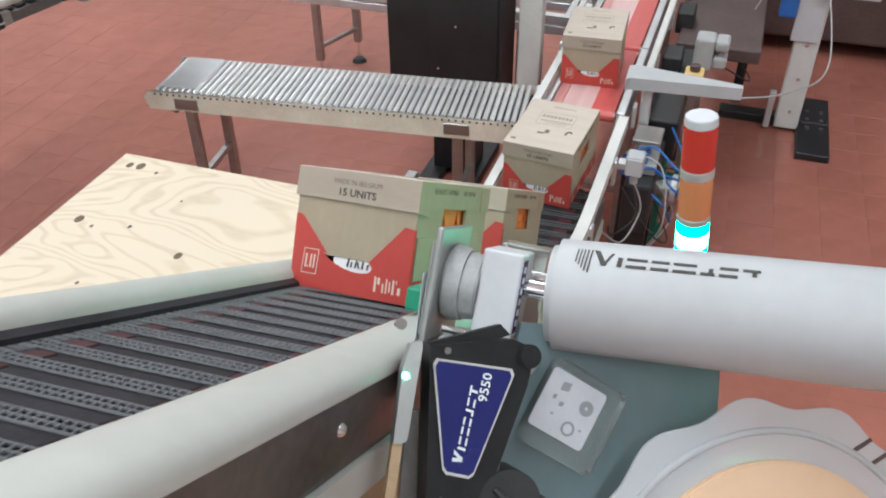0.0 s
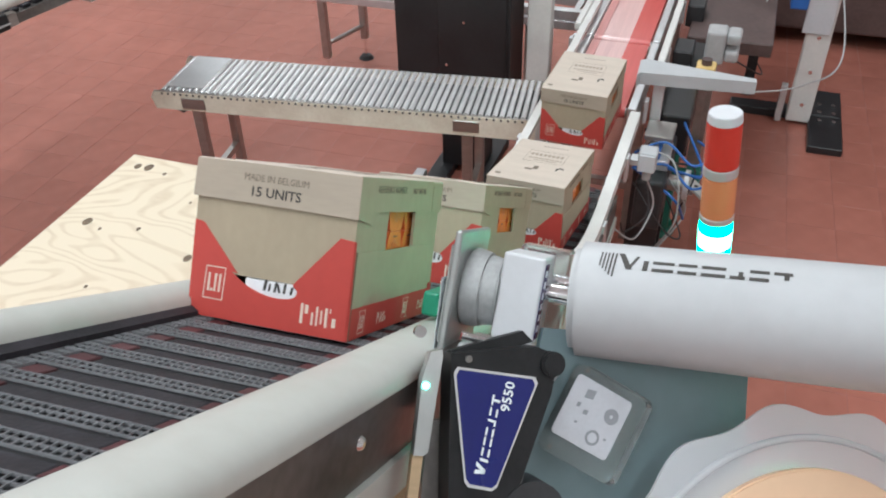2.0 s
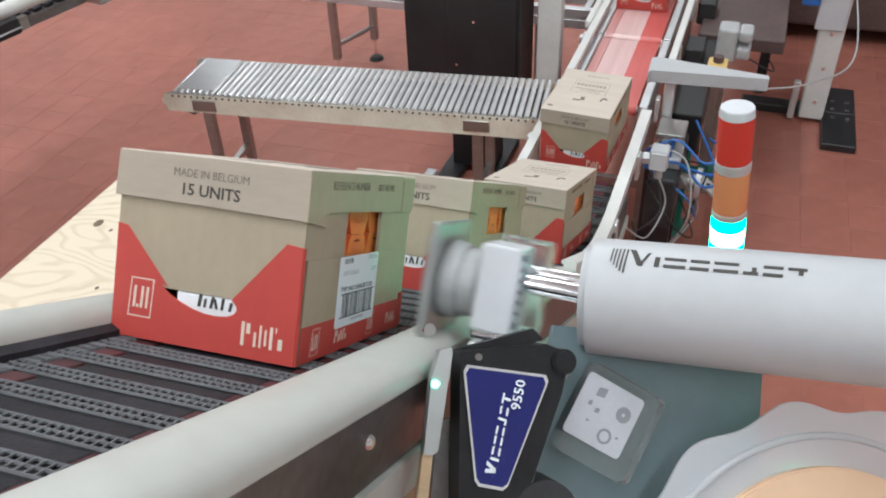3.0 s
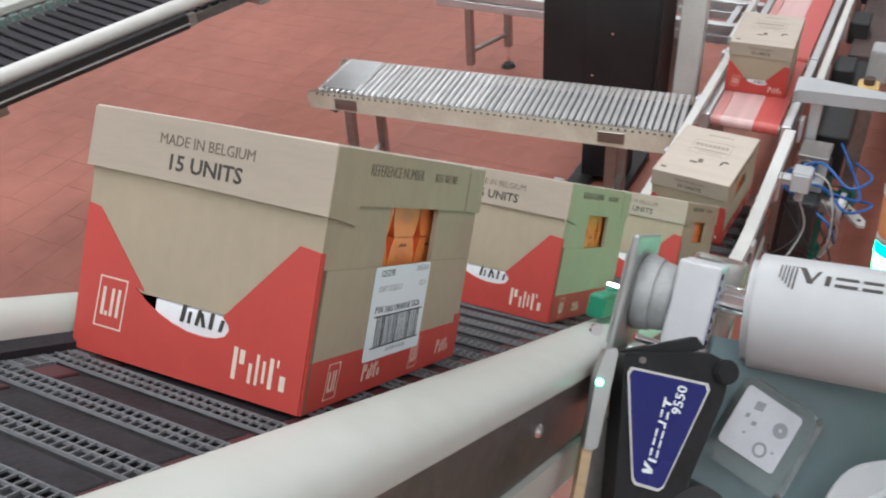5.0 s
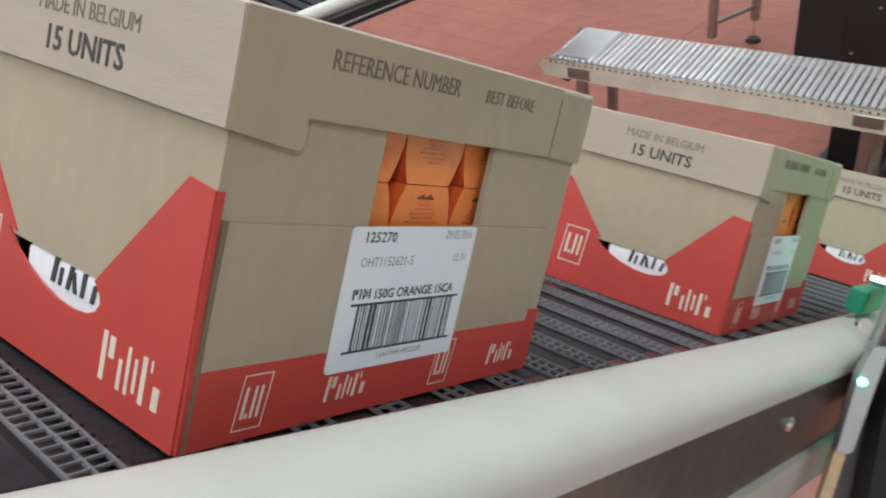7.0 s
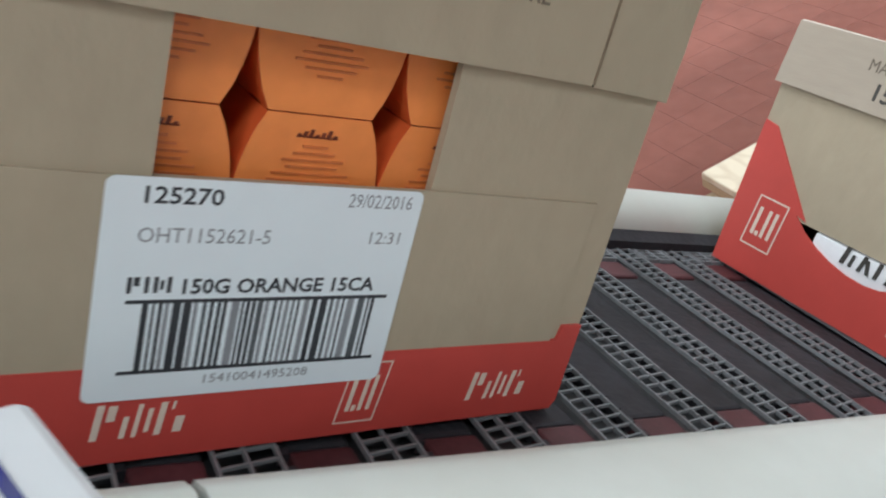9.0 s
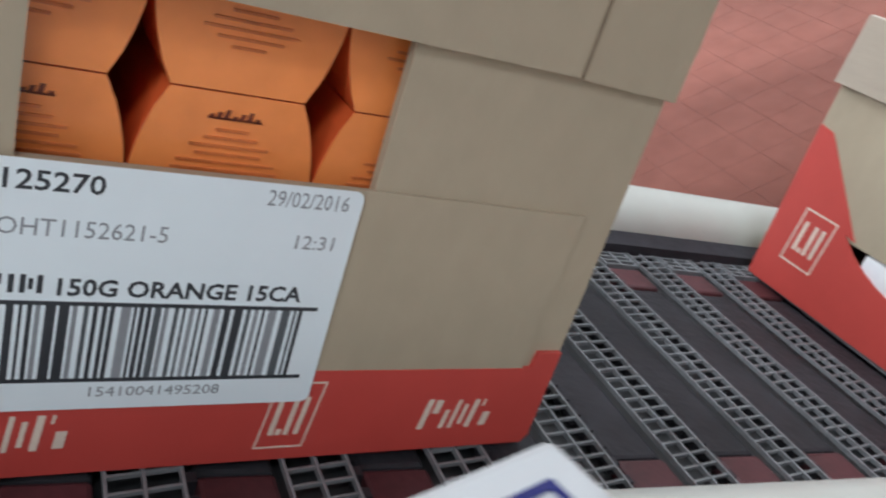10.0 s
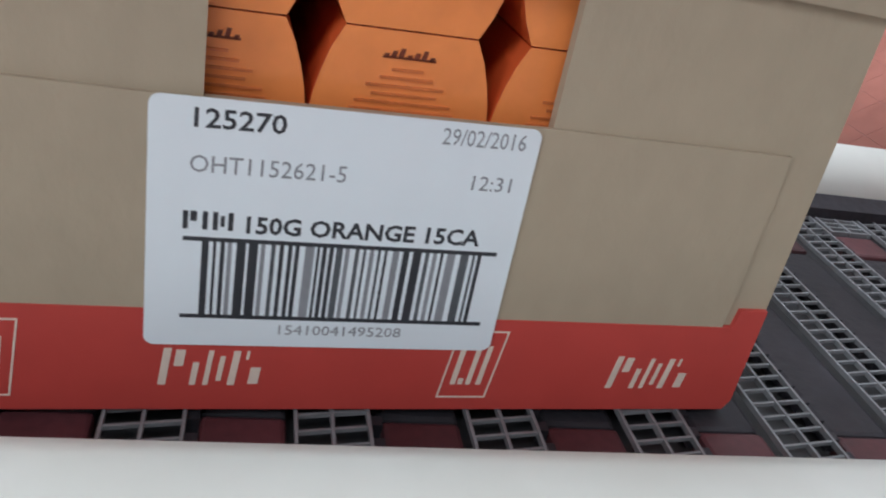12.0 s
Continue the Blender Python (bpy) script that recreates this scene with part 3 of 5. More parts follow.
def belt_row():
    r = thing("belt_row", "row of grey mesh and dark rubber conveyor belt links", "belt link", "rows of the moving belt")
    bm = bmesh.new()
    for u in (0.0008, 0.0125, 0.0245):
        m_box(bm, u, u + 0.0011, BW0, BW1, -0.0028, -0.0004)
    n = 32
    for i in range(n + 1):
        y = BW0 + (BW1 - BW0 - 0.0048) * i / n
        m_prism(bm, [(0.0015, y), (0.0250, y + 0.0036), (0.0250, y + 0.0046), (0.0015, y + 0.0010)], 0.0016, pose(0, 0, -0.0024))
    part("mesh_strip", bm, MESH_GREY, r)
    bm = bmesh.new()
    m_box(bm, 0.0290, 0.0570, 0.006, 0.160, -0.011, -0.0034, bevel=0.0024, seg=2)
    k = 22
    for i in range(k):
        y = BW0 + 0.01 + (BW1 - BW0 - 0.02) * i / k
        m_box(bm, 0.0258, 0.0296, y, y + 0.0045, -0.0075, -0.0018)
    part("rubber_strip", bm, RUBBER, r)
    for a, b in ((-0.036, 0.005), (0.161, 0.186)):
        part("red_insert", B(0.0295, 0.0565, a, b, -0.011, -0.0026, bevel=0.0020, seg=2), RUST_RED, r)
    bm = bmesh.new()
    for a in (0.0290, 0.0420, 0.0550):
        m_box(bm, a, a + 0.0017, 0.187, BW1, -0.010, -0.0008)
    for k in range(4):
        m_box(bm, 0.0295, 0.0560, 0.188 + 0.0055 * k, 0.1894 + 0.0055 * k, -0.010, -0.0012)
    part("edge_link", bm, MESH_GREY, r)
    # black sheet added behind the open mesh, as the shade in its holes
    part("hole_shade_sheet", B(0.0, 0.058, BW0, BW1, -0.014, -0.0112), BLACK_PL, r)
    return r


def loop_pose(s):
    """Where a belt row lies on its endless loop."""
    R = 0.045
    span = LOW_S - TOP_S
    half = math.pi * R
    total = 2 * span + 2 * half
    u = (s - TOP_S) % total
    if u < span:
        return along(TOP_S + u)
    if u < span + half:
        a = (u - span) / R
        return along(LOW_S) @ pose(0, 0, -R) @ pose(0, 0, 0, 0, math.degrees(a), 0) @ pose(0, 0, R)
    if u < 2 * span + half:
        return along(LOW_S - (u - span - half)) @ pose(0, 0, -2 * R) @ pose(0, 0, 0, 0, 180, 0)
    a = (u - 2 * span - half) / R
    return along(TOP_S) @ pose(0, 0, -R) @ pose(0, 0, 0, 0, 180 + math.degrees(a), 0) @ pose(0, 0, R)


SPEED = 0.1505


def rail_swell(s, y, n):
    """The near rail stands a little higher and closer to the belt at its top end."""
    k = max(0.0, min(1.0, (0.2 - s) / 0.77))
    return y + 0.005 * k, n + 0.0072 * k * max(0.0, min(1.0, n / 0.022))


def sweep_profile(bm, pts, s_list, m_of, warp=lambda s, y, n: (y, n)):
    """Carry an outline (y, n) along the belt line."""
    rings = []
    for s in s_list:
        m = m_of(s)
        rings.append([bm.verts.new(m @ Vector((0, *warp(s, y, n)))) for y, n in pts])
    k = len(pts)
    for a, b in zip(rings, rings[1:]):
        for i in range(k):
            bm.faces.new((a[i], a[(i + 1) % k], b[(i + 1) % k], b[i]))
    bm.faces.new(rings[0][::-1])
    bm.faces.new(rings[-1])
    return bm


def steps(a, b, d=0.05):
    n = max(1, int(abs(b - a) / d))
    return [a + (b - a) * i / n for i in range(n + 1)]


def climbing_conveyor():
    c = thing("climbing_conveyor", "steel belt conveyor climbing with cream plastic side rails", "conveyor")
    # near rail: a fat rounded cream cap over the steel side plate, in two lengths
    near = [(-0.046, -0.004), (-0.041, 0.004), (-0.041, 0.016), (-0.045, 0.023), (-0.055, 0.0285), (-0.068, 0.031), (-0.084, 0.032), (-0.099, 0.0285), (-0.109, 0.0225), (-0.1135, 0.015), (-0.1135, 0.007)]
    for a, b in ((-1.9, -0.571), (-0.568, 1.30)):
        part("near_rail", sweep_profile(bmesh.new(), near, steps(a, b), straight, rail_swell), CREAM, c, "rounded cream plastic rail", smooth=True)
    far = [(0.217, 0.009), (0.2185, 0.0175), (0.224, 0.025), (0.232, 0.0305), (0.241, 0.0338), (0.249, 0.0335), (0.254, 0.029), (0.255, 0.009)]
    part("far_rail", sweep_profile(bmesh.new(), far, steps(-1.9, 1.30), along), CREAM, c, "rounded cream plastic rail", smooth=True)
    for y0, y1, line in ((-0.108, -0.100, straight), (0.250, 0.258, along)):
        part("side_plate", sweep_profile(bmesh.new(), [(y0, 0.0065), (y0, -0.070), (y1, -0.070), (y1, 0.0065)], steps(-1.9, 2.15), line), STEEL_DARK, c, "smeared grey steel side plate")
        part("lower_rail", sweep_profile(bmesh.new(), [(y0 - 0.006, -0.072), (y0 - 0.006, -0.112), (y1 + 0.004, -0.112), (y1 + 0.004, -0.072)], steps(-1.9, 2.15), line), CREAM, c)
    part("wear_strip", sweep_profile(bmesh.new(), [(0.2065, -0.012), (0.2065, 0.005), (0.2168, 0.0105), (0.2168, -0.012)], steps(-1.9, 1.30), along), RUBBER, c)
    for x in (-1.663, -1.358, -1.053, -0.758, -0.453, -0.148, 0.156, 0.461, 0.766):
        m = straight(x)
        part("bolt", C((0, -0.108, -0.026), (0, -0.1125, -0.026), 0.0075, 0.005, 14, 0.001), CHROME, c, smooth=True, m=m)
    for s in (-1.5, -0.4, 0.7, 1.75):
        part("slider_bed", B(-0.05, 0.05, -0.1, 0.25, -0.125, -0.105), STEEL, c, m=along(s))
    for s, y in ((-1.6, -0.09), (-1.6, 0.24), (0.9, -0.09), (0.9, 0.24)):
        p = straight(s) @ Vector((0, y, -0.11))
        part("leg", B(p.x - 0.025, p.x + 0.025, y - 0.02, y + 0.02, 0.0, p.z), STEEL, c)
    part("end_bracket", B(0.30, 0.40, -0.124, -0.1145, -0.034, 0.030, bevel=0.003, seg=1), STEEL_DARK, c, "dirty steel bracket", m=INC)
    part("bolt", C((0.335, -0.124, 0.004), (0.335, -0.128, 0.004), 0.0065, seg=12), ALU, c, m=INC)
    # slim white guide channels beside the change of slope
    g = [(-0.100, 0.00), (-0.100, 0.045), (-0.066, 0.045), (-0.066, 0.040), (-0.072, 0.036), (-0.072, 0.00)]
    part("guide_rail", sweep_profile(bmesh.new(), g, steps(1.302, 2.62), straight), WHITE_PAINT, c, "white steel guide rail")
    g = [(0.222, 0.03), (0.222, 0.05), (0.250, 0.05), (0.250, 0.03)]
    part("guide_rail", sweep_profile(bmesh.new(), g, steps(1.302, 3.6), along), WHITE_PAINT, c, "white steel guide rail")
    for s in (1.55, 1.95, 2.35, 2.75, 3.2):
        part("bracket", B(-0.015, 0.015, 0.225, 0.262, -0.06, 0.045, bevel=0.003, seg=1), ALU, c, m=along(s))
        part("bracket", B(-0.02, 0.02, -0.11, -0.098, -0.06, 0.03, bevel=0.003, seg=1), ALU, c, m=along(s))
    part("green_guide", B(0.46, 0.56, -0.072, -0.050, 0.036, 0.066, bevel=0.004), GREEN_PL, c, "green plastic guide block", m=INC)
    part("guide_pin", C((0.50, -0.060, 0.075), (0.50, -0.115, 0.075), 0.006, seg=14), CHROME, c, smooth=True, m=INC)
    return c


def level_conveyor():
    c = thing("level_conveyor", "level conveyor with glossy red and pink bands", "conveyor")
    for x0, x1 in ((2.43, 3.015), (3.03, 4.2), (4.215, 6.4)):
        for y0, y1, mt in ((-0.035, 0.050, BELT_RED), (0.050, 0.160, BELT_PINK), (0.162, 0.196, BELT_PALE)):
            bm = bmesh.new()
            pts = [(x0 + 0.02 - 0.02 * math.sin(radians(a)), FLAT - 0.022 + 0.02 * math.cos(radians(a))) for a in range(0, 181, 20)]
            pts += [(x1 - 0.02 + 0.02 * math.sin(radians(a)), FLAT - 0.022 + 0.02 * math.cos(radians(a))) for a in range(180, -1, -20)]
            m_prism(bm, pts, y1 - y0, Matrix(((1, 0, 0, 0), (0, 0, 1, y0), (0, 1, 0, 0), (0, 0, 0, 1))))
            part("band", bm, mt, c)
        for y in (-0.075, 0.200):
            part("side_profile", B(x0, x1, y, y + 0.03, FLAT - 0.09, FLAT + 0.006, bevel=0.003, seg=1), ALU, c)
        for x in (x0 + 0.02, x1 - 0.02):
            part("end_roller", C((x, -0.04, FLAT - 0.022), (x, 0.198, FLAT - 0.022), 0.017, seg=16), STEEL, c, smooth=True)
    for x in (2.7, 4.0, 5.6):
        for y in (-0.065, 0.215):
            part("leg", B(x - 0.02, x + 0.02, y - 0.02, y + 0.02, 0, FLAT - 0.09), STEEL, c)
        part("cross_bar", B(x - 0.015, x + 0.015, -0.045, 0.195, 0.25, 0.28), STEEL, c)
    # side guides on slim posts
    part("guide_rail", B(2.62, 6.2, -0.125, -0.098, FLAT + 0.03, FLAT + 0.055, bevel=0.003, seg=1), WHITE_PAINT, c)
    part("guide_rail", B(3.0, 6.2, 0.250, 0.275, FLAT + 0.03, FLAT + 0.06, bevel=0.003, seg=1), WHITE_PAINT, c)
    for x in (2.9, 3.4, 3.9, 4.5):
        part("bracket", B(x, x + 0.03, -0.13, -0.095, FLAT - 0.06, FLAT + 0.035, bevel=0.003, seg=1), ALU, c)
        part("bracket", B(x, x + 0.03, 0.245, 0.275, FLAT - 0.06, FLAT + 0.035, bevel=0.003, seg=1), ALU, c)
        part("drive_box", B(x + 0.12, x + 0.26, -0.21, -0.132, FLAT - 0.12, FLAT - 0.02, bevel=0.006, seg=1), BLACK_PL, c)
    return c


# ---- cross table with rollers ----
def roller_conveyor():
    # local x along its length from the free end to the belt, y across, away from the camera's side
    m = Matrix.Translation((2.064, 1.684, 0)) @ pose(0, 0, 0, 0, 0, -82.3)
    c = thing("roller_conveyor", "gravity roller conveyor with chipped cream frame on steel legs", "roller conveyor", m=m)
    LN, WD, H = 1.450, 0.312, FLAT
    for y0, y1 in ((0.0, 0.009), (WD - 0.009, WD)):
        bm = bmesh.new()
        m_prism(bm, [(-0.005, H - 0.075), (LN, H - 0.085), (LN, H - 0.004), (-0.005, H - 0.004), (-0.02, H - 0.03)], y1 - y0, Matrix(((1, 0, 0, 0), (0, 0, 1, y0), (0, 1, 0, 0), (0, 0, 0, 1))))
        part("side_frame", bm, CREAM_PAINT, c, "chipped cream painted frame")
        part("top_edge", B(-0.004, LN, y0 + 0.002, y1 - 0.002, H - 0.0039, H - 0.001), STEEL, c)
    n = 56
    bm0 = bmesh.new()
    m_cyl(bm0, (0, 0.010, H - 0.006), (0, WD - 0.010, H - 0.006), 0.0098, seg=14)
    me = mesh_of("roller", bm0, ROLLER, True)
    axle = mesh_of("axle", m_cyl(bmesh.new(), (0, -0.003, H - 0.010), (0, 0.001, H - 0.010), 0.0042, seg=8), BLACK_PL, True)
    for i in range(n):
        x = 0.03 + (LN - 0.05) * i / (n - 1)
        r = new("roller", me)
        r.parent, r.matrix_basis = c, pose(x, 0, 0)
        a = new("axle_end", axle)
        a.parent, a.matrix_basis = c, pose(x, 0, 0)
    part("cover_plate", B(0.040, 0.185, 0.035, WD - 0.012, H + 0.0040, H + 0.0060), ALU, c, "flat metal sheet over the first rollers")
    # black sheet added below the rollers to stand in for shade in the gaps
    part("gap_shade_sheet", B(0.0, LN, 0.03, WD - 0.03, H - 0.034, H - 0.026), BLACK, c)
    for x in (0.135, 1.185):
        for y in (0.004, WD - 0.04):
            part("leg", B(x, x + 0.036, y, y + 0.036, 0.03, H - 0.03, bevel=0.003, seg=1), STEEL, c)
            part("foot", C((x + 0.018, y + 0.018, 0), (x + 0.018, y + 0.018, 0.03), 0.028, 0.012, 14), BLACK_PL, c)
        part("bracket", B(x - 0.03, x + 0.065, -0.006, -0.001, H - 0.066, H - 0.022, bevel=0.002, seg=1), STEEL, c)
        part("cross_bar", B(x + 0.006, x + 0.03, 0.04, WD - 0.04, 0.36, 0.385), STEEL, c)
    bm = bmesh.new()
    m_prism(bm, [(0.02, H - 0.075), (0.12, H - 0.078), (0.085, H - 0.105)], 0.05, Matrix(((1, 0, 0, 0), (0, 0, 1, 0.03), (0, 1, 0, 0), (0, 0, 0, 1))))
    part("end_stop", bm, BLACK_PL, c)
    return c


def black_cabinet():
    c = thing("control_cabinet", "tall black enamelled machine cabinet on a pedestal", "cabinet")
    part("body", B(2.90, 3.12, 0.520, 1.035, 0.42, 1.75, bevel=0.006), BLACK, c)
    part("door", B(2.892, 2.899, 0.535, 0.835, 0.44, 1.73, bevel=0.002, seg=1), BLACK, c)
    part("pedestal", B(2.98, 3.14, 0.66, 0.86, 0.04, 0.42), BLACK, c)
    for y in (0.62, 0.80):
        part("foot", B(2.72, 3.30, y, y + 0.10, 0.0, 0.04, bevel=0.004, seg=1), BLACK, c)
    for y, z in ((0.80, 0.60), (0.72, 0.80), (0.68, 0.33)):
        part("screw", C((2.8895, y, z), (2.8925, y, z), 0.006, seg=10), CHROME, c)
    part("cover_sheet", B(2.74, 2.88, 0.905, 0.955, 0.0, 0.055, bevel=0.004, seg=1), ALU, c)
    return c


def profile_table():
    c = thing("profile_table", "low aluminium profile frame with adjustable feet", "table frame")
    for x, ly in ((3.70, 1.80), (4.013, 1.704)):
        for z in (0.47, 0.525):
            part("beam", B(x, x + 0.045, 0.30, 2.02, z, z + 0.045, bevel=0.003, seg=1), ALU, c)
        for y in (ly, 0.62):
            part("leg", B(x + 0.003, x + 0.042, y, y + 0.042, 0.13, 0.469, bevel=0.003, seg=1), STEEL, c)
            part("stem", C((x + 0.022, y + 0.021, 0.02), (x + 0.022, y + 0.021, 0.13), 0.008, seg=10), CHROME, c)
            part("foot", C((x + 0.022, y + 0.021, 0.0), (x + 0.022, y + 0.021, 0.022), 0.045, 0.030, 18), BLACK_PL, c)
    for ya, yb in ((1.82, 1.725), (0.641, 0.641)):
        part("cross_bar", C((3.722, ya, 0.21), (4.035, yb, 0.21), 0.013, seg=12), STEEL, c, smooth=True)
    for k in range(9):
        part("slat", B(3.745, 4.012, 0.40 + 0.2 * k, 0.43 + 0.2 * k, 0.53, 0.555), ALU, c)
    return c


def upright(name, x0, x1, y0, y1, z1, mat, label):
    c = thing(name, label, "post")
    part("shaft", B(x0, x1, y0, y1, 0.012, z1, bevel=0.004, seg=1), mat, c)
    part("base_plate", B(x0 - 0.03, x1 + 0.03, y0 - 0.03, y1 + 0.03, 0, 0.012), mat, c)
    for dx in (x0 - 0.018, x1 + 0.018):
        part("bolt", C((dx, (y0 + y1) / 2, 0.012), (dx, (y0 + y1) / 2, 0.022), 0.008, seg=6), CHROME, c)
    return c


def portal():
    c = thing("machine_stand", "white steel machine column on black floor bars", "machine stand")
    part("column", B(3.93, 4.01, -0.800, -0.685, 0.02, 1.9, bevel=0.006), WHITE_PAINT, c)
    part("column_plate", B(3.915, 3.928, -0.79, -0.66, 0.5, 1.3, bevel=0.003, seg=1), WHITE_PL, c)
    part("foot_bar", B(3.985, 4.075, -0.95, -0.40, 0.0, 0.045, bevel=0.004, seg=1), BLACK, c)
    part("foot_plate", B(3.66, 4.29, -0.955, -0.795, 0.0, 0.038, bevel=0.004, seg=1), BLACK, c)
    part("bracket", B(3.91, 3.95, -0.66, -0.63, 0.02, 0.22, bevel=0.003, seg=1), ALU, c)
    for x in (3.93, 4.02, 4.11):
        for y in (-0.845, -0.915):
            part("bolt", C((x, y, 0.038), (x, y, 0.048), 0.011, seg=8), CHROME, c)
    for z in (0.12, 0.30, 0.48):
        part("screw", C((3.924, -0.745, z), (3.931, -0.745, z), 0.010, seg=10), CHROME, c)
    part("valve", B(3.89, 3.97, -0.66, -0.58, 0.62, 0.72, bevel=0.008), CABLE_BLUE, c, "blue valve block")
    part("white_box", B(3.86, 3.912, -1.00, -0.72, 0.75, 1.35, bevel=0.008), WHITE_PL, c)
    return c


def dark_machine():
    c = thing("packing_machine", "large machine frame at the rear, its shade painted dark brown", "machine")
    # the machine's shadowed underside is put into the dark brown of body and panel
    part("body", B(4.95, 6.6, -3.4, -0.33, 0.10, 1.3, bevel=0.02), BROWN_AND_SHADE, c)
    part("front_panel", B(4.935, 4.948, -3.3, -0.45, 0.45, 0.95), BROWN_AND_SHADE, c)
    for y in (-3.3, -2.3, -1.4, -0.55):
        part("leg", B(5.0, 5.08, y, y + 0.08, 0, 0.12), BLACK, c)
    part("guard_shelf", B(3.35, 4.35, -0.52, -0.16, 0.60, 0.66, bevel=0.005, seg=1), BROWN_AND_SHADE, c, "dark metal tray under the drive")
    part("tray_leg", B(4.2, 4.25, -0.5, -0.45, 0, 0.60), BLACK, c)
    part("tray_leg", B(3.45, 3.50, -0.24, -0.19, 0, 0.60), BLACK, c)
    return c


def swing_arm():
    c = thing("guide_arm", "light grey tapered sheet-metal guide arm", "guide arm")
    bm = bmesh.new()
    m_prism(bm, [(2.448, -0.06), (2.470, -0.07), (2.505, -0.455), (2.532, -0.452), (2.585, -0.075), (2.570, -0.055)], 0.045, pose(0, 0, FLAT + 0.085))
    part("plate", bm, GREY_WHITE, c)
    part("post", B(2.49, 2.53, -0.155, -0.118, 0.52, FLAT + 0.085, bevel=0.004, seg=1), ALU, c)
    part("clamp", B(2.36, 2.48, -0.22, -0.12, 0.68, 0.70, bevel=0.004), STEEL, c)
    part("foot", B(2.46, 2.56, -0.185, -0.09, 0.0, 0.52), BLACK, c)
    return c


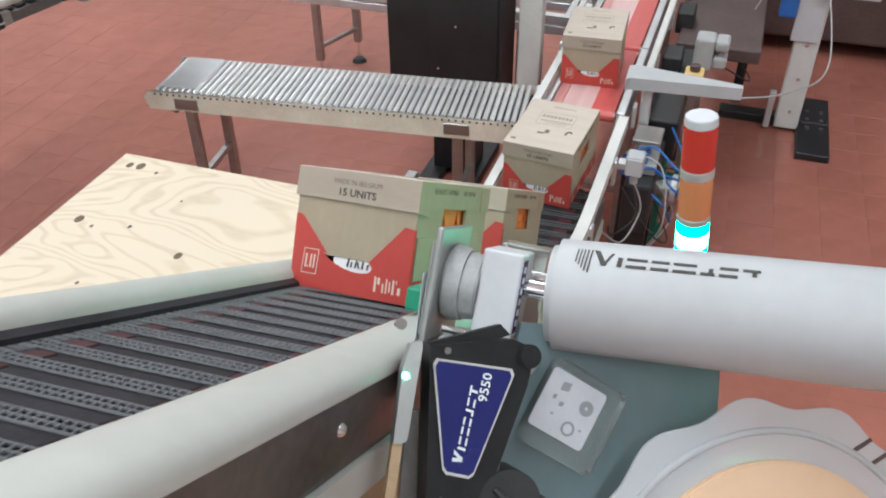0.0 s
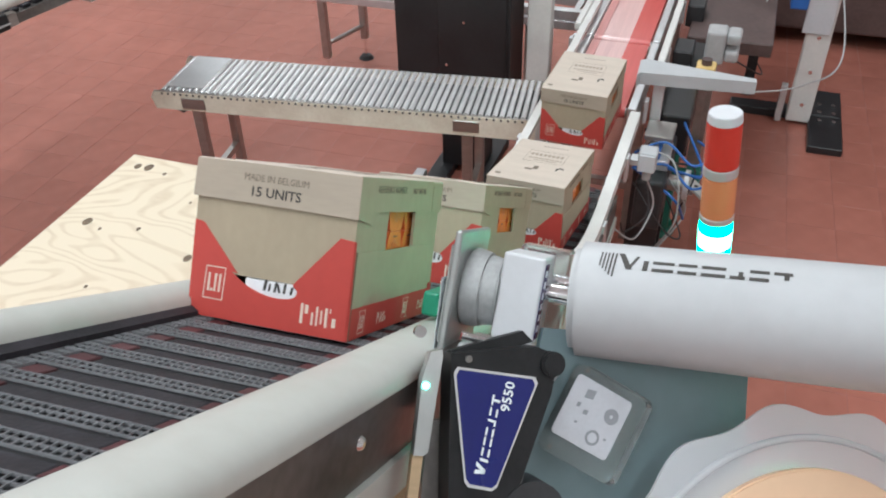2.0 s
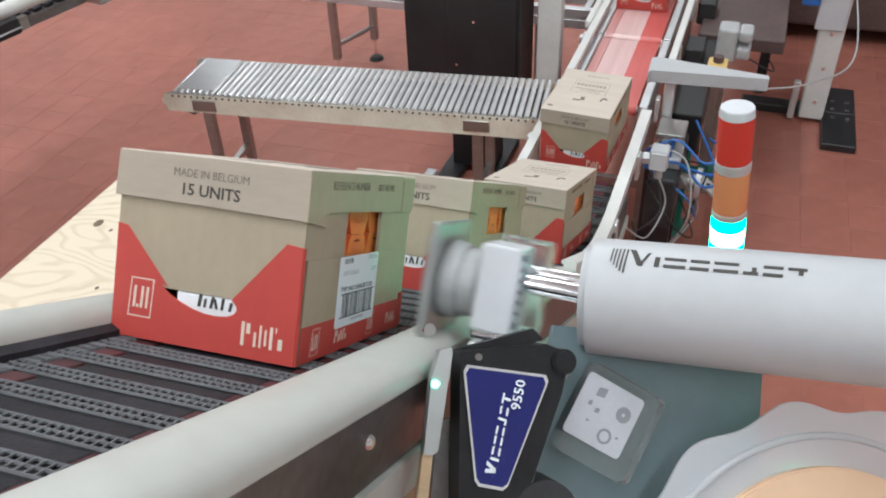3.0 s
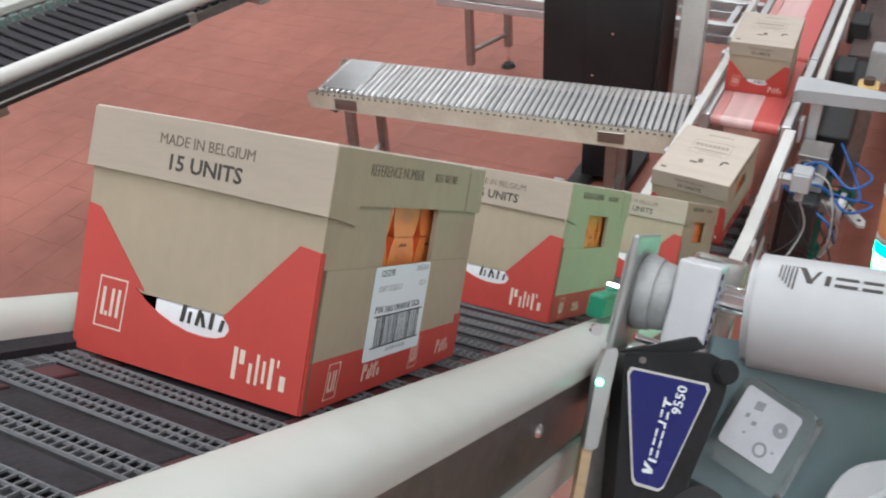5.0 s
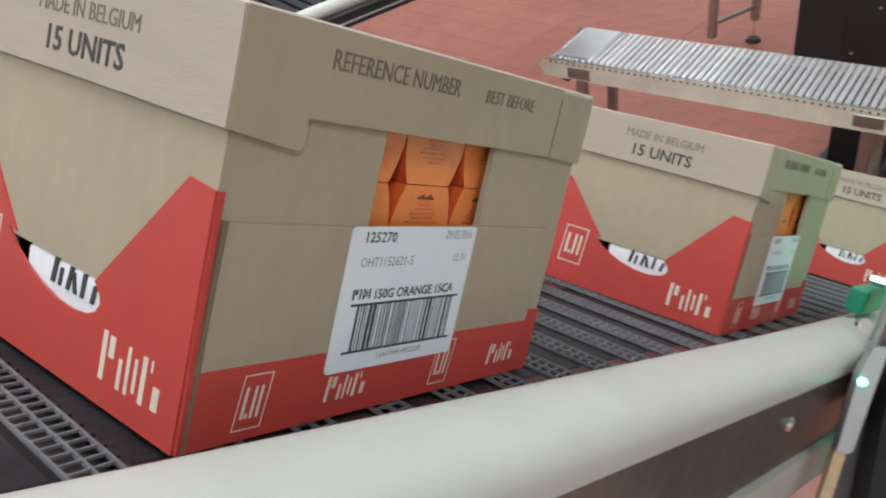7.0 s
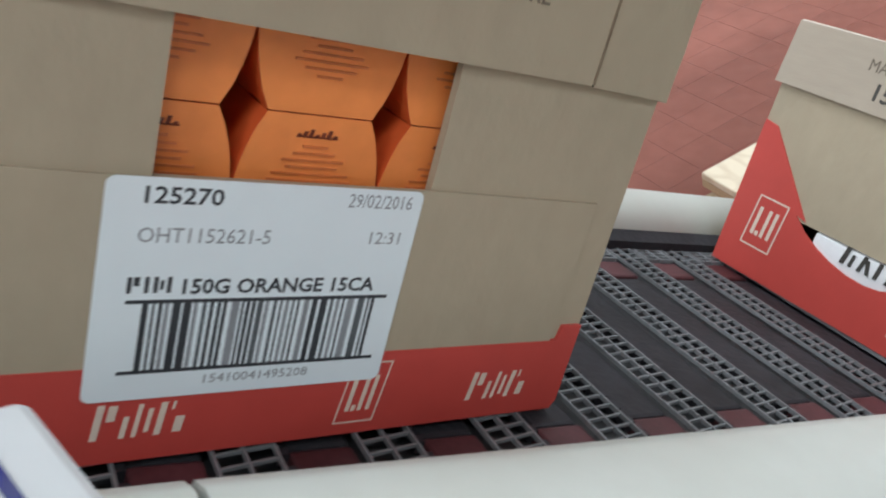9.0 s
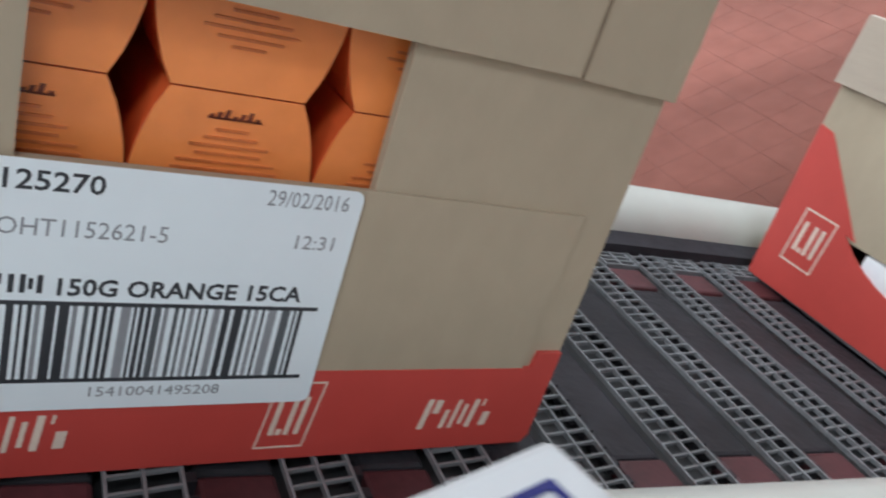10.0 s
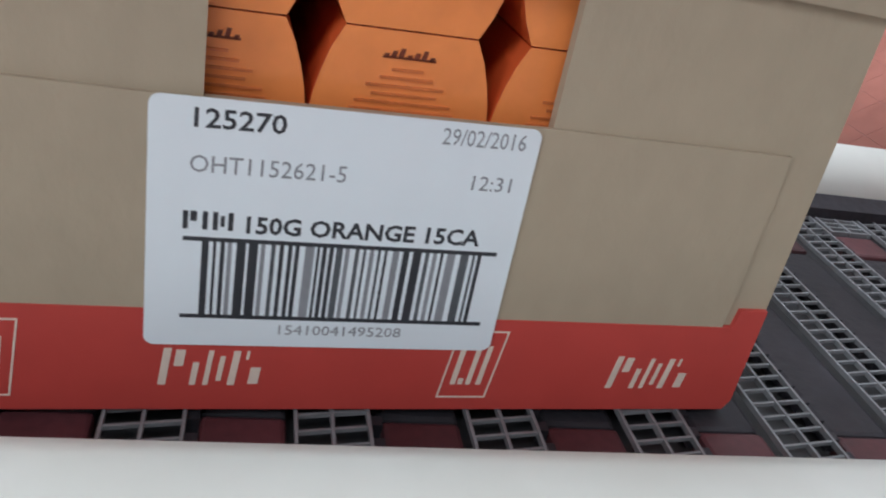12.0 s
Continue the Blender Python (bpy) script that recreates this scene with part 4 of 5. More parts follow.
def wiring():
    j = thing("junction_box", "light grey plastic junction box clamped beside the conveyor", "junction box")
    part("box", B(2.09, 2.15, -0.192, -0.134, 0.715, 0.785, bevel=0.006), GREY_WHITE, j)
    part("lid", B(2.083, 2.0895, -0.189, -0.137, 0.719, 0.781, bevel=0.002, seg=1), WHITE_PL, j)
    part("gland", C((2.12, -0.165, 0.715), (2.12, -0.165, 0.675), 0.014, seg=12), GREY_WHITE, j)
    part("mount", B(2.10, 2.14, -0.1335, -0.108, 0.73, 0.75), ALU, j)
    e = thing("emergency_stop", "yellow box with dull brown-red emergency button", "switch box")
    part("box", B(2.90, 2.98, -0.31, -0.235, 0.662, 0.725, bevel=0.006), YELLOW, e)
    part("button", C((2.94, -0.272, 0.725), (2.94, -0.272, 0.748), 0.020, seg=16), BROWN_AND_SHADE, e, smooth=True)
    part("stalk", B(2.93, 2.96, -0.29, -0.26, 0.0, 0.662), STEEL, e)
    h = thing("sensor_head", "grey two-pronged sensor head beside the belt", "sensor")
    part("body", B(3.08, 3.18, -0.33, -0.25, 0.66, 0.80, bevel=0.012), CABLE_GREY, h)
    part("prong", B(3.07, 3.17, -0.385, -0.33, 0.755, 0.80, bevel=0.012), CABLE_GREY, h)
    part("prong", B(3.07, 3.17, -0.385, -0.33, 0.68, 0.73, bevel=0.012), CABLE_GREY, h)
    part("stalk", B(3.11, 3.15, -0.31, -0.27, 0.0, 0.66), STEEL, h)
    mt = thing("floor_stand", "dark green round-footed stand under the level conveyor", "stand")
    part("foot", C((2.80, -0.19, 0.0), (2.80, -0.19, 0.030), 0.074, 0.066, 32, 0.003), GREEN_DK, mt, smooth=True)
    part("column", B(2.755, 2.845, -0.235, -0.145, 0.030, 0.46, bevel=0.008), GREEN_DK, mt)
    part("collar", C((2.80, -0.19, 0.030), (2.80, -0.19, 0.048), 0.060, seg=28, bevel=0.003), GREEN_DK, mt, smooth=True)
    for dx, dy in ((0.05, 0.0), (-0.05, 0.0), (0.0, 0.05), (0.0, -0.05)):
        part("bolt", C((2.80 + dx * 1.18, -0.19 + dy * 1.18, 0.030), (2.80 + dx * 1.18, -0.19 + dy * 1.18, 0.038), 0.007, seg=6), CHROME, mt)
    lever = part("lever", m_prism(bmesh.new(), [(2.775, -0.245), (2.790, -0.262), (2.770, -0.290), (2.640, -0.385), (2.605, -0.385), (2.600, -0.360), (2.735, -0.255)], 0.012, pose(0, 0, 0.305)), WHITE_PAINT, mt, "white painted steel lever")
    for u, v in ((2.745, -0.282), (2.690, -0.322), (2.635, -0.362)):
        part("hole_ring", C((u, v, 0.317), (u, v, 0.3185), 0.008, seg=12), BLACK_PL, lever)
    part("clamp", C((2.80, -0.300, 0.27), (2.80, -0.300, 0.335), 0.034, 0.030, 20, 0.004), GREEN_DK, mt, smooth=True)
    part("clamp_arm", B(2.785, 2.815, -0.275, -0.234, 0.285, 0.320, bevel=0.003, seg=1), GREEN_DK, mt)
    hoses = ((CABLE_BLUE, [(2.30, -0.10, 0.66), (2.33, -0.20, 0.70), (2.27, -0.30, 0.66), (2.36, -0.36, 0.66), (2.55, -0.30, 0.60)]),
             (CABLE_BLUE, [(2.24, -0.11, 0.64), (2.28, -0.22, 0.64), (2.22, -0.31, 0.60), (2.33, -0.38, 0.58), (2.50, -0.26, 0.48)]),
             (CABLE_BLUE, [(2.34, -0.10, 0.62), (2.30, -0.26, 0.61), (2.36, -0.34, 0.58), (2.60, -0.24, 0.64)]),
             (CABLE_BLUE, [(2.20, -0.11, 0.66), (2.26, -0.18, 0.58), (2.20, -0.27, 0.55), (2.30, -0.30, 0.42)]),
             (CABLE_GREY, [(2.30, -0.11, 0.68), (2.24, -0.24, 0.68), (2.18, -0.28, 0.50), (2.26, -0.22, 0.30)]),
             (CABLE_GREY, [(2.44, -0.12, 0.62), (2.36, -0.24, 0.52), (2.42, -0.30, 0.36), (2.30, -0.20, 0.22)]),
             (BLACK_PL, [(2.48, -0.11, 0.66), (2.42, -0.20, 0.58), (2.50, -0.31, 0.50), (2.44, -0.26, 0.30)]),
             (BLACK_PL, [(2.12, -0.163, 0.675), (2.08, -0.19, 0.57), (2.02, -0.13, 0.52), (1.95, -0.12, 0.60)]),
             (CABLE_GREY, [(2.12, -0.168, 0.675), (2.14, -0.20, 0.56), (2.06, -0.16, 0.47), (1.97, -0.10, 0.56)]),
             (CABLE_GREY, [(2.50, -0.42, 0.84), (2.8, -0.62, 0.75), (3.2, -0.78, 0.72), (3.9, -0.72, 0.95)]),
             (CABLE_GREY, [(3.9, -0.55, 0.9), (3.85, -0.45, 0.62), (4.0, -0.35, 0.55), (4.3, -0.3, 0.58)]),
             (BLACK_PL, [(2.20, -0.12, 0.60), (2.16, -0.25, 0.45), (2.3, -0.30, 0.35), (2.45, -0.20, 0.45)]),
             (BLACK_PL, [(3.2, -0.3, 0.68), (3.4, -0.5, 0.5), (3.5, -0.38, 0.62)]))
    for mt_, pts in hoses:
        nm = {CABLE_BLUE: "thin blue pneumatic hose in a loose loop", CABLE_GREY: "grey cable hanging in a loose loop", BLACK_PL: "black cable hanging below the conveyor"}[mt_]
        tagged(part("hose", m_tube(bmesh.new(), curve_pts(pts, 10), 0.0046 if mt_ is CABLE_BLUE else 0.0032), mt_, smooth=True), nm, "cable")


def drive_unit():
    c = thing("drive_unit", "dark greasy drive unit hung beside the level conveyor", "drive unit")
    part("gearbox", B(2.22, 2.58, -0.225, -0.125, 0.40, 0.60, bevel=0.012), BLACK_PL, c)
    part("guard", B(2.60, 3.30, -0.26, -0.135, 0.50, 0.66, bevel=0.008), BLACK, c)
    part("shaft", C((2.40, -0.225, 0.50), (2.40, -0.30, 0.50), 0.030, seg=18), STEEL, c, smooth=True)
    part("pulley", C((2.40, -0.280, 0.50), (2.40, -0.298, 0.50), 0.055, seg=24), ALU, c, smooth=True)
    part("valve_block", B(2.30, 2.44, -0.22, -0.14, 0.601, 0.64, bevel=0.004), ALU, c)
    for k in range(5):
        part("fitting", C((2.315 + 0.026 * k, -0.18, 0.64), (2.315 + 0.026 * k, -0.18, 0.665), 0.007, seg=10), CABLE_BLUE, c)
    for x in (2.28, 2.52):
        part("leg", B(x - 0.02, x + 0.02, -0.22, -0.16, 0.0, 0.40), BLACK, c)
    part("leg", B(3.10, 3.14, -0.22, -0.18, 0.0, 0.50), BLACK, c)
    return c


def plywood_crate():
    m = Matrix.Translation((0.575, 1.03, 0)) @ pose(0, 0, 0, 0, 0, 0.5)
    c = thing("plywood_sheet_stack", "crate topped with a pale knotty plywood sheet", "crate", m=m)
    part("top_sheet", B(0, 0.60, -0.76, 0.0, 1.082, 1.100, bevel=0.002, seg=1), PLY, c, "pale knotty plywood sheet")
    part("edge_band", B(0.001, 0.599, -0.759, -0.001, 1.062, 1.0815), PLY_EDGE, c)
    for u, v, r in ((0.555, -0.075, 0.014), (0.552, -0.045, 0.011), (0.540, -0.130, 0.006), (0.315, -0.075, 0.013), (0.30, -0.12, 0.005), (0.325, -0.205, 0.006), (0.265, -0.37, 0.011), (0.45, -0.26, 0.004), (0.12, -0.22, 0.005)):
        bm = bmesh.new()
        m_prism(bm, [(u + r * 1.1 * math.cos(a), v + r * 0.8 * math.sin(a)) for a in [k * math.pi / 6 for k in range(12)]], 0.0004, pose(0, 0, 1.1))
        part("knot", bm, KNOT, c)
    for z in (0.14, 0.45, 0.76):
        part("side_board", B(0.02, 0.58, -0.75, -0.73, z, z + 0.28), PLY_EDGE, c)
        part("side_board", B(0.02, 0.58, -0.03, -0.01, z, z + 0.28), PLY_EDGE, c)
        part("end_board", B(0.0, 0.02, -0.75, -0.01, z, z + 0.28), PLY_EDGE, c)
        part("end_board", B(0.58, 0.60, -0.75, -0.01, z, z + 0.28), PLY_EDGE, c)
    for v in (-0.75, -0.42, -0.11):
        part("skid", B(0.0, 0.60, v, v + 0.10, 0, 0.139), WOODY, c)
    for u, v in ((0.02, -0.72), (0.02, -0.08), (0.53, -0.72), (0.53, -0.08)):
        part("post", B(u, u + 0.05, v, v + 0.05, 0.139, 1.062), WOODY, c)
    return c


# ---- label printer-applicator beside the climbing belt ----
LX, LZ = 0.400, 0.092     # where its ram meets the cartons, in the belt's frame


def labeller():
    c = thing("label_applicator", "grey label printer-applicator with round arm housing and navy badge", "label applicator", m=INC)
    ax = lambda y: Vector((LX, y, LZ + 0.012 - (y + 0.25) * 0.10))
    # round arm housing: flat-backed tube
    a0, a1 = ax(-0.238), ax(-1.05)
    part("arm_housing", C(a0, a1, 0.062, seg=48, bevel=0.008), GREY_WHITE, c, "light grey round housing", smooth=True)
    # the ram head slides out along y
    head = part("applicator_head", B(LX - 0.030, LX + 0.036, -0.206, -0.160, LZ - 0.046, LZ + 0.049, bevel=0.003), WHITE_PL, c, "white plastic ram head")
    part("shaft", C((LX + 0.004, -0.205, LZ + 0.010), (LX + 0.004, -0.40, LZ + 0.010), 0.011, seg=18), CHROME, head, smooth=True)
    part("guide_shaft", C((LX + 0.036, -0.205, LZ + 0.020), (LX + 0.036, -0.40, LZ + 0.020), 0.008, seg=18), CHROME, head, smooth=True)
    part("hub", C((LX, -0.1205, LZ), (LX, -0.144, LZ), 0.045, 0.041, 40, 0.003), HUB, head, smooth=True)
    part("hub_ring", C((LX, -0.142, LZ), (LX, -0.160, LZ), 0.0395, 0.037, 32, 0.002), HUB, head, smooth=True)
    part("pad_plate", B(LX - 0.062, LX + 0.062, -0.120, -0.112, LZ - 0.066, LZ + 0.064, bevel=0.002, seg=1), STEEL_LIGHT, head, "brushed aluminium pad plate")
    part("pad", B(LX - 0.058, LX + 0.058, -0.1118, -0.1085, LZ - 0.058, LZ + 0.048, bevel=0.001, seg=1), STEEL_LIGHT, head)
    part("clear_guard", B(LX + 0.030, LX + 0.060, -0.225, -0.165, LZ - 0.050, LZ + 0.056, bevel=0.004), CLEAR_COVER, head, "clear plastic guard")
    strip = part("strip", B(LX - 0.026, LX - 0.004, -0.2066, -0.2060, LZ - 0.040, LZ + 0.042), NAVY, head, "navy printed strip")
    for z, n in ((LZ - 0.032, 1), (LZ - 0.020, .8), (LZ - 0.008, 1), (LZ + 0.004, .8), (LZ + 0.016, 1), (LZ + 0.028, .9)):
        part("print_bar", B(LX - 0.021, LX - 0.021 + 0.011 * n, -0.2070, -0.2067, z, z + 0.007), PAPER, head)
    # mark on the housing, drawn as plain shapes on its upper front
    def on_arm(y, ang, lift=0.0005):
        p = ax(y)
        d = Vector((-math.cos(ang), 0, math.sin(ang)))
        return p + d * (0.062 + lift)
    def patch(name, y0, y1, g0, g1, mat, skew=0.0):
        bm = bmesh.new()
        n = 4
        vs = [[bm.verts.new(on_arm(y0 + (y1 - y0) * i + skew * j / n, radians(g0 + (g1 - g0) * j / n))) for j in range(n + 1)] for i in range(2)]
        for j in range(n):
            bm.faces.new((vs[0][j], vs[1][j], vs[1][j + 1], vs[0][j + 1]))
        ob = part(name, bm, mat, c)
        so = ob.modifiers.new("thick", "SOLIDIFY")
        so.thickness = 0.0004
    y = -0.262
    for w, g in ((0.0015, 20), (0.0015, 24), (0.0015, 28), (0.0018, 32), (0.0018, 34)):
        patch("logo_bar", y, y - w, 58 - g * 0.8, 60, INK)
        y -= w + 0.0020
    y -= 0.001
    for w, kind in ((0.020, "wedge"), (0.005, "bar"), (0.021, "pair"), (0.018, "pair"), (0.023, "pair"), (0.014, "low"), (0.018, "pair"), (0.017, "high")):
        if kind == "wedge":
            patch("logo_bar", y - 0.008, y - 0.014, 40, 60, INK, 0.010)
            patch("logo_bar", y - 0.0095, y - 0.0125, 40.5, 57, INK, -0.007)
        elif kind == "bar":
            patch("logo_bar", y, y - w, 40, 52, INK)
        else:
            if kind != "low":
                patch("logo_bar", y, y - w, 49, 52.5, INK)
            if kind != "high":
                patch("logo_bar", y, y - w, 40, 43.5, INK)
            if kind != "pair":
                patch("logo_bar", y - w * 0.55, y - w * 0.55 - 0.0045, 43.7, 48.8, INK)
        y -= w + 0.0040
    # back plate, black bracket, badge, cover and reel share one leaning face
    P0, P1, P2 = Vector((0.263, -0.155, 0.033)), Vector((0.303, -0.225, 0.035)), Vector((0.259, -0.192, -0.072))
    u = (P1 - P0).normalized()
    w_ = (P0 - P2)
    v = (w_ - u * w_.dot(u)).normalized()
    n = u.cross(v)
    F = Matrix(((u.x, v.x, n.x, P0.x), (u.y, v.y, n.y, P0.y), (u.z, v.z, n.z, P0.z), (0, 0, 0, 1)))
    badge = [(0.0, 0.0), (0.080, -0.004), (0.083, -0.010), (0.050, -0.112), (0.045, -0.116), (0.021, -0.113), (0.017, -0.108), (-0.003, -0.006)]
    part("badge_rim", m_prism(bmesh.new(), badge, 0.004, F), CHROME, c, "silver badge rim")
    k = 0.93
    cx, cy = 0.039, -0.052
    part("badge", m_prism(bmesh.new(), [(cx + (a - cx) * k, cy + (b - cy) * (k + 0.02)) for a, b in badge], 0.0012, F @ pose(0, 0, 0.004)), NAVY, c, "navy blue enamel badge")
    lettering("print", "9550", 0.0135, F @ pose(0.0555, -0.040, 0.0054, 0, 0, 83), PAPER, c, width=0.0290, depth=0.0002, bold=0.0002)
    strokes = [bar(0.0, 0.05, 0.1, 1.2, -0.03), bar(0.0, 0.05, 0.1, 1.2, 0.07), bar(0.14, 0.175, 0, 0.9)]
    for u0 in (0.205, 0.335, 0.455, 0.70):
        strokes += [bar(u0, u0 + 0.10, 0, 0.2), bar(u0, u0 + 0.10, 0.7, 0.9)]
    strokes += [bar(0.585, 0.66, 0, 0.2), bar(0.63, 0.66, 0.22, 0.9), bar(0.83, 0.96, 0.7, 0.9), bar(0.88, 0.915, 0, 0.68)]
    stroke_mark("logo_bar", 0, 0, 0.078, 0.0095, strokes, PAPER, c, F @ pose(0.0370, -0.100, 0.0054, 0, 0, 83), 0.12)
    part("bracket", m_prism(bmesh.new(), [(-0.006, 0.012), (0.080, 0.026), (0.105, 0.018), (0.100, -0.02), (0.064, -0.150), (0.060, -0.205), (0.010, -0.205)], 0.040, F @ pose(0, 0, -0.041)), BRACKET, c, "black plastic bracket")
    part("knob", C(F @ Vector((0.098, 0.010, -0.03)), F @ Vector((0.098, 0.010, 0.006)), 0.0125, seg=24, bevel=0.002), BRACKET, c, smooth=True)
    for a, b, r in ((0.092, -0.138, 0.033), (0.128, -0.150, 0.018), (0.052, -0.172, 0.030)):
        part("roller", C(F @ Vector((a, b, -0.05)), F @ Vector((a, b, 0.0)), r, seg=24), BLACK_PL, c, smooth=True)
    part("back_plate", m_prism(bmesh.new(), [(0.01, -0.03), (0.10, -0.02), (0.11, 0.045), (0.36, 0.050), (0.36, -0.16), (0.05, -0.32), (0.01, -0.32)], 0.012, F @ pose(0, 0, -0.075)), SLATE, c, "blue-grey enamelled back plate")
    cov = F @ pose(0.172, -0.052, -0.060, 0, 0, -24)
    part("cover", m_prism(bmesh.new(), [(x - 0.046, y_ - 0.050) for x, y_ in rounded(0.092, 0.100, 0.010)], 0.020, cov), CLEAR_COVER, c, "clear plastic cover")
    cov2 = cov @ pose(0, 0, 0.0202)
    part("cover_sticker", m_prism(bmesh.new(), [(x - 0.047, y_ - 0.030) for x, y_ in rounded(0.070, 0.068, 0.005)], 0.0006, cov2), STICKER, c, "white instruction sticker")
    def ring(x, y_, r0, r1, mat):
        bm = bmesh.new()
        q = cov2 @ pose(x - 0.012, y_ + 0.004, 0.0007)
        for i in range(20):
            a, b = 2 * math.pi * i / 20, 2 * math.pi * (i + 1) / 20
            f = [(r1 * math.cos(a), r1 * math.sin(a)), (r1 * math.cos(b), r1 * math.sin(b)), (r0 * math.cos(b), r0 * math.sin(b)), (r0 * math.cos(a), r0 * math.sin(a))]
            m_prism(bm, f, 0.0003, q)
        part("diagram", bm, mat, c)
    ring(0.019, 0.010, 0.002, 0.0085, LABEL_GREY)
    ring(0.010, -0.019, 0.0055, 0.0082, LABEL_GREY)
    for x, y_, a, b in ((-0.018, 0.014, 0.010, 0.012), (-0.022, 0.002, 0.004, 0.006), (-0.012, -0.002, 0.005, 0.006), (-0.016, -0.014, 0.003, 0.003), (0.022, -0.016, 0.003, 0.003)):
        part("diagram", m_prism(bmesh.new(), [(x, y_), (x + a, y_ + a * .2), (x + a, y_ + b), (x, y_ + b * .8)], 0.0003, cov2 @ pose(-0.012, 0.004, 0.0007)), LABEL_GREY, c)
    part("pivot_arm", m_prism(bmesh.new(), [(-0.004, 0.014), (0.070, 0.040), (0.082, 0.030), (0.020, 0.004)], 0.014, F @ pose(0, 0, -0.030)), BRACKET, c, "oily black pivot arm")
    part("spring_rod", C(F @ Vector((0.010, 0.030, -0.03)), F @ Vector((0.086, 0.020, -0.03)), 0.004, seg=12), CHROME, c, smooth=True)
    part("web_strip", m_prism(bmesh.new(), [(0.086, -0.02), (0.094, -0.022), (0.072, -0.140), (0.064, -0.138)], 0.012, F @ pose(0, 0, -0.016)), STEEL_DARK, c, "thin dark steel guide strip")
    for a, b in ((0.012, 0.008), (0.020, -0.140)):
        part("screw", C(F @ Vector((a, b, -0.002)), F @ Vector((a, b, 0.001)), 0.0035, seg=12), STEEL_DARK, c)
    part("sensor_cable", m_tube(bmesh.new(), curve_pts([F @ Vector(p) for p in ((0.075, -0.125, 0.0), (0.095, -0.150, 0.01), (0.085, -0.19, 0.0), (0.05, -0.23, -0.02))], 8), 0.004), BLACK_PL, c, smooth=True)
    for a, b in ((-0.040, 0.044), (0.040, 0.044), (0.040, -0.044), (-0.040, -0.044)):
        part("cover_screw", C(cov2 @ Vector((a, b, 0)), cov2 @ Vector((a, b, 0.0015)), 0.0022, seg=10), STEEL_DARK, c)
    # sensor bar with its lit diode, on a pale wooden strip
    part("side_panel", m_prism(bmesh.new(), [(-0.012, -0.060), (0.009, -0.056), (0.009, -0.330), (-0.012, -0.330)], 0.010, F @ pose(0, 0, -0.056)), STEEL_DARK, c, "dark steel side panel")
    SB = F @ pose(-0.034, 0.020, -0.012, 0, 0, -2)
    part("sensor_bar", m_prism(bmesh.new(), [(0.007, -0.008), (0.018, -0.004), (0.0195, -0.010), (0.0165, -0.102), (0.012, -0.106), (0.003, -0.106), (0.002, -0.034)], 0.016, SB), STEEL_LIGHT, c, "brushed aluminium sensor bar")
    part("diode", C(SB @ Vector((0.006, -0.040, 0.016)), SB @ Vector((0.006, -0.040, 0.018)), 0.0035, seg=12), LED, c, "lit green diode")
    part("wood_strip", m_prism(bmesh.new(), [(0.003, -0.106), (0.013, -0.106), (0.013, -0.30), (0.003, -0.30)], 0.012, SB), WOODY, c)
    part("hinge_screw", C(SB @ Vector((-0.004, 0.010, 0.002)), SB @ Vector((-0.004, 0.010, 0.010)), 0.006, seg=12), CHROME, c)
    part("tie_block", B(LX - 0.05, LX + 0.03, -0.24, -0.13, LZ - 0.075, LZ - 0.055, bevel=0.004), ALU, c)
    # reel of labels under a clear disc
    RC = F @ pose(0.412, -0.268, 0.0)
    part("reel", C(RC @ Vector((0, 0, -0.045)), RC @ Vector((0, 0, 0.0)), 0.190, seg=72, bevel=0.002), PEACH, c, "peach-coloured roll of labels", smooth=True)
    part("reel_core", C(RC @ Vector((0, 0, -0.02)), RC @ Vector((0, 0, 0.004)), 0.040, seg=32), WHITE_PL, c, smooth=True)
    disc = []
    for i in range(156):
        a = 2 * math.pi * i / 156
        r = 0.253 + 0.0065 * math.cos(13 * (a - 1.29))
        disc.append((r * math.cos(a), r * math.sin(a)))
    part("reel_disc", m_prism(bmesh.new(), disc, 0.003, RC @ pose(0, 0, -0.012)), CLEAR_PL, c, "frosted clear plastic reel disc")
    bm = bmesh.new()
    m_tube(bm, [RC @ Vector((0.222 * math.cos(a), 0.222 * math.sin(a), -0.008)) for a in [2 * math.pi * k / 72 for k in range(73)]], 0.004)
    part("disc_ridge", bm, CLEAR_PL, c, smooth=True)
    for a in (1.12, 1.00):
        part("disc_slot", B(-0.014, 0.014, -0.0025, 0.0025, -0.0088, -0.0082), BROWN_AND_SHADE, c, m=RC @ pose(0.236 * math.cos(a), 0.236 * math.sin(a), 0, 0, 0, 32))
    part("spindle", C(RC @ Vector((0, 0, -0.09)), RC @ Vector((0, 0, -0.056)), 0.02, seg=16), STEEL, c)
    # stand to the floor
    w = INC.inverted()
    part("stand_column", B(0.26, 0.34, -0.42, -0.34, 0.05, 1.36, bevel=0.004, seg=1), STEEL, c, m=w)
    part("stand_base", B(0.10, 0.50, -0.60, -0.16, 0.0, 0.05, bevel=0.006, seg=1), BLACK, c, m=w)
    return c


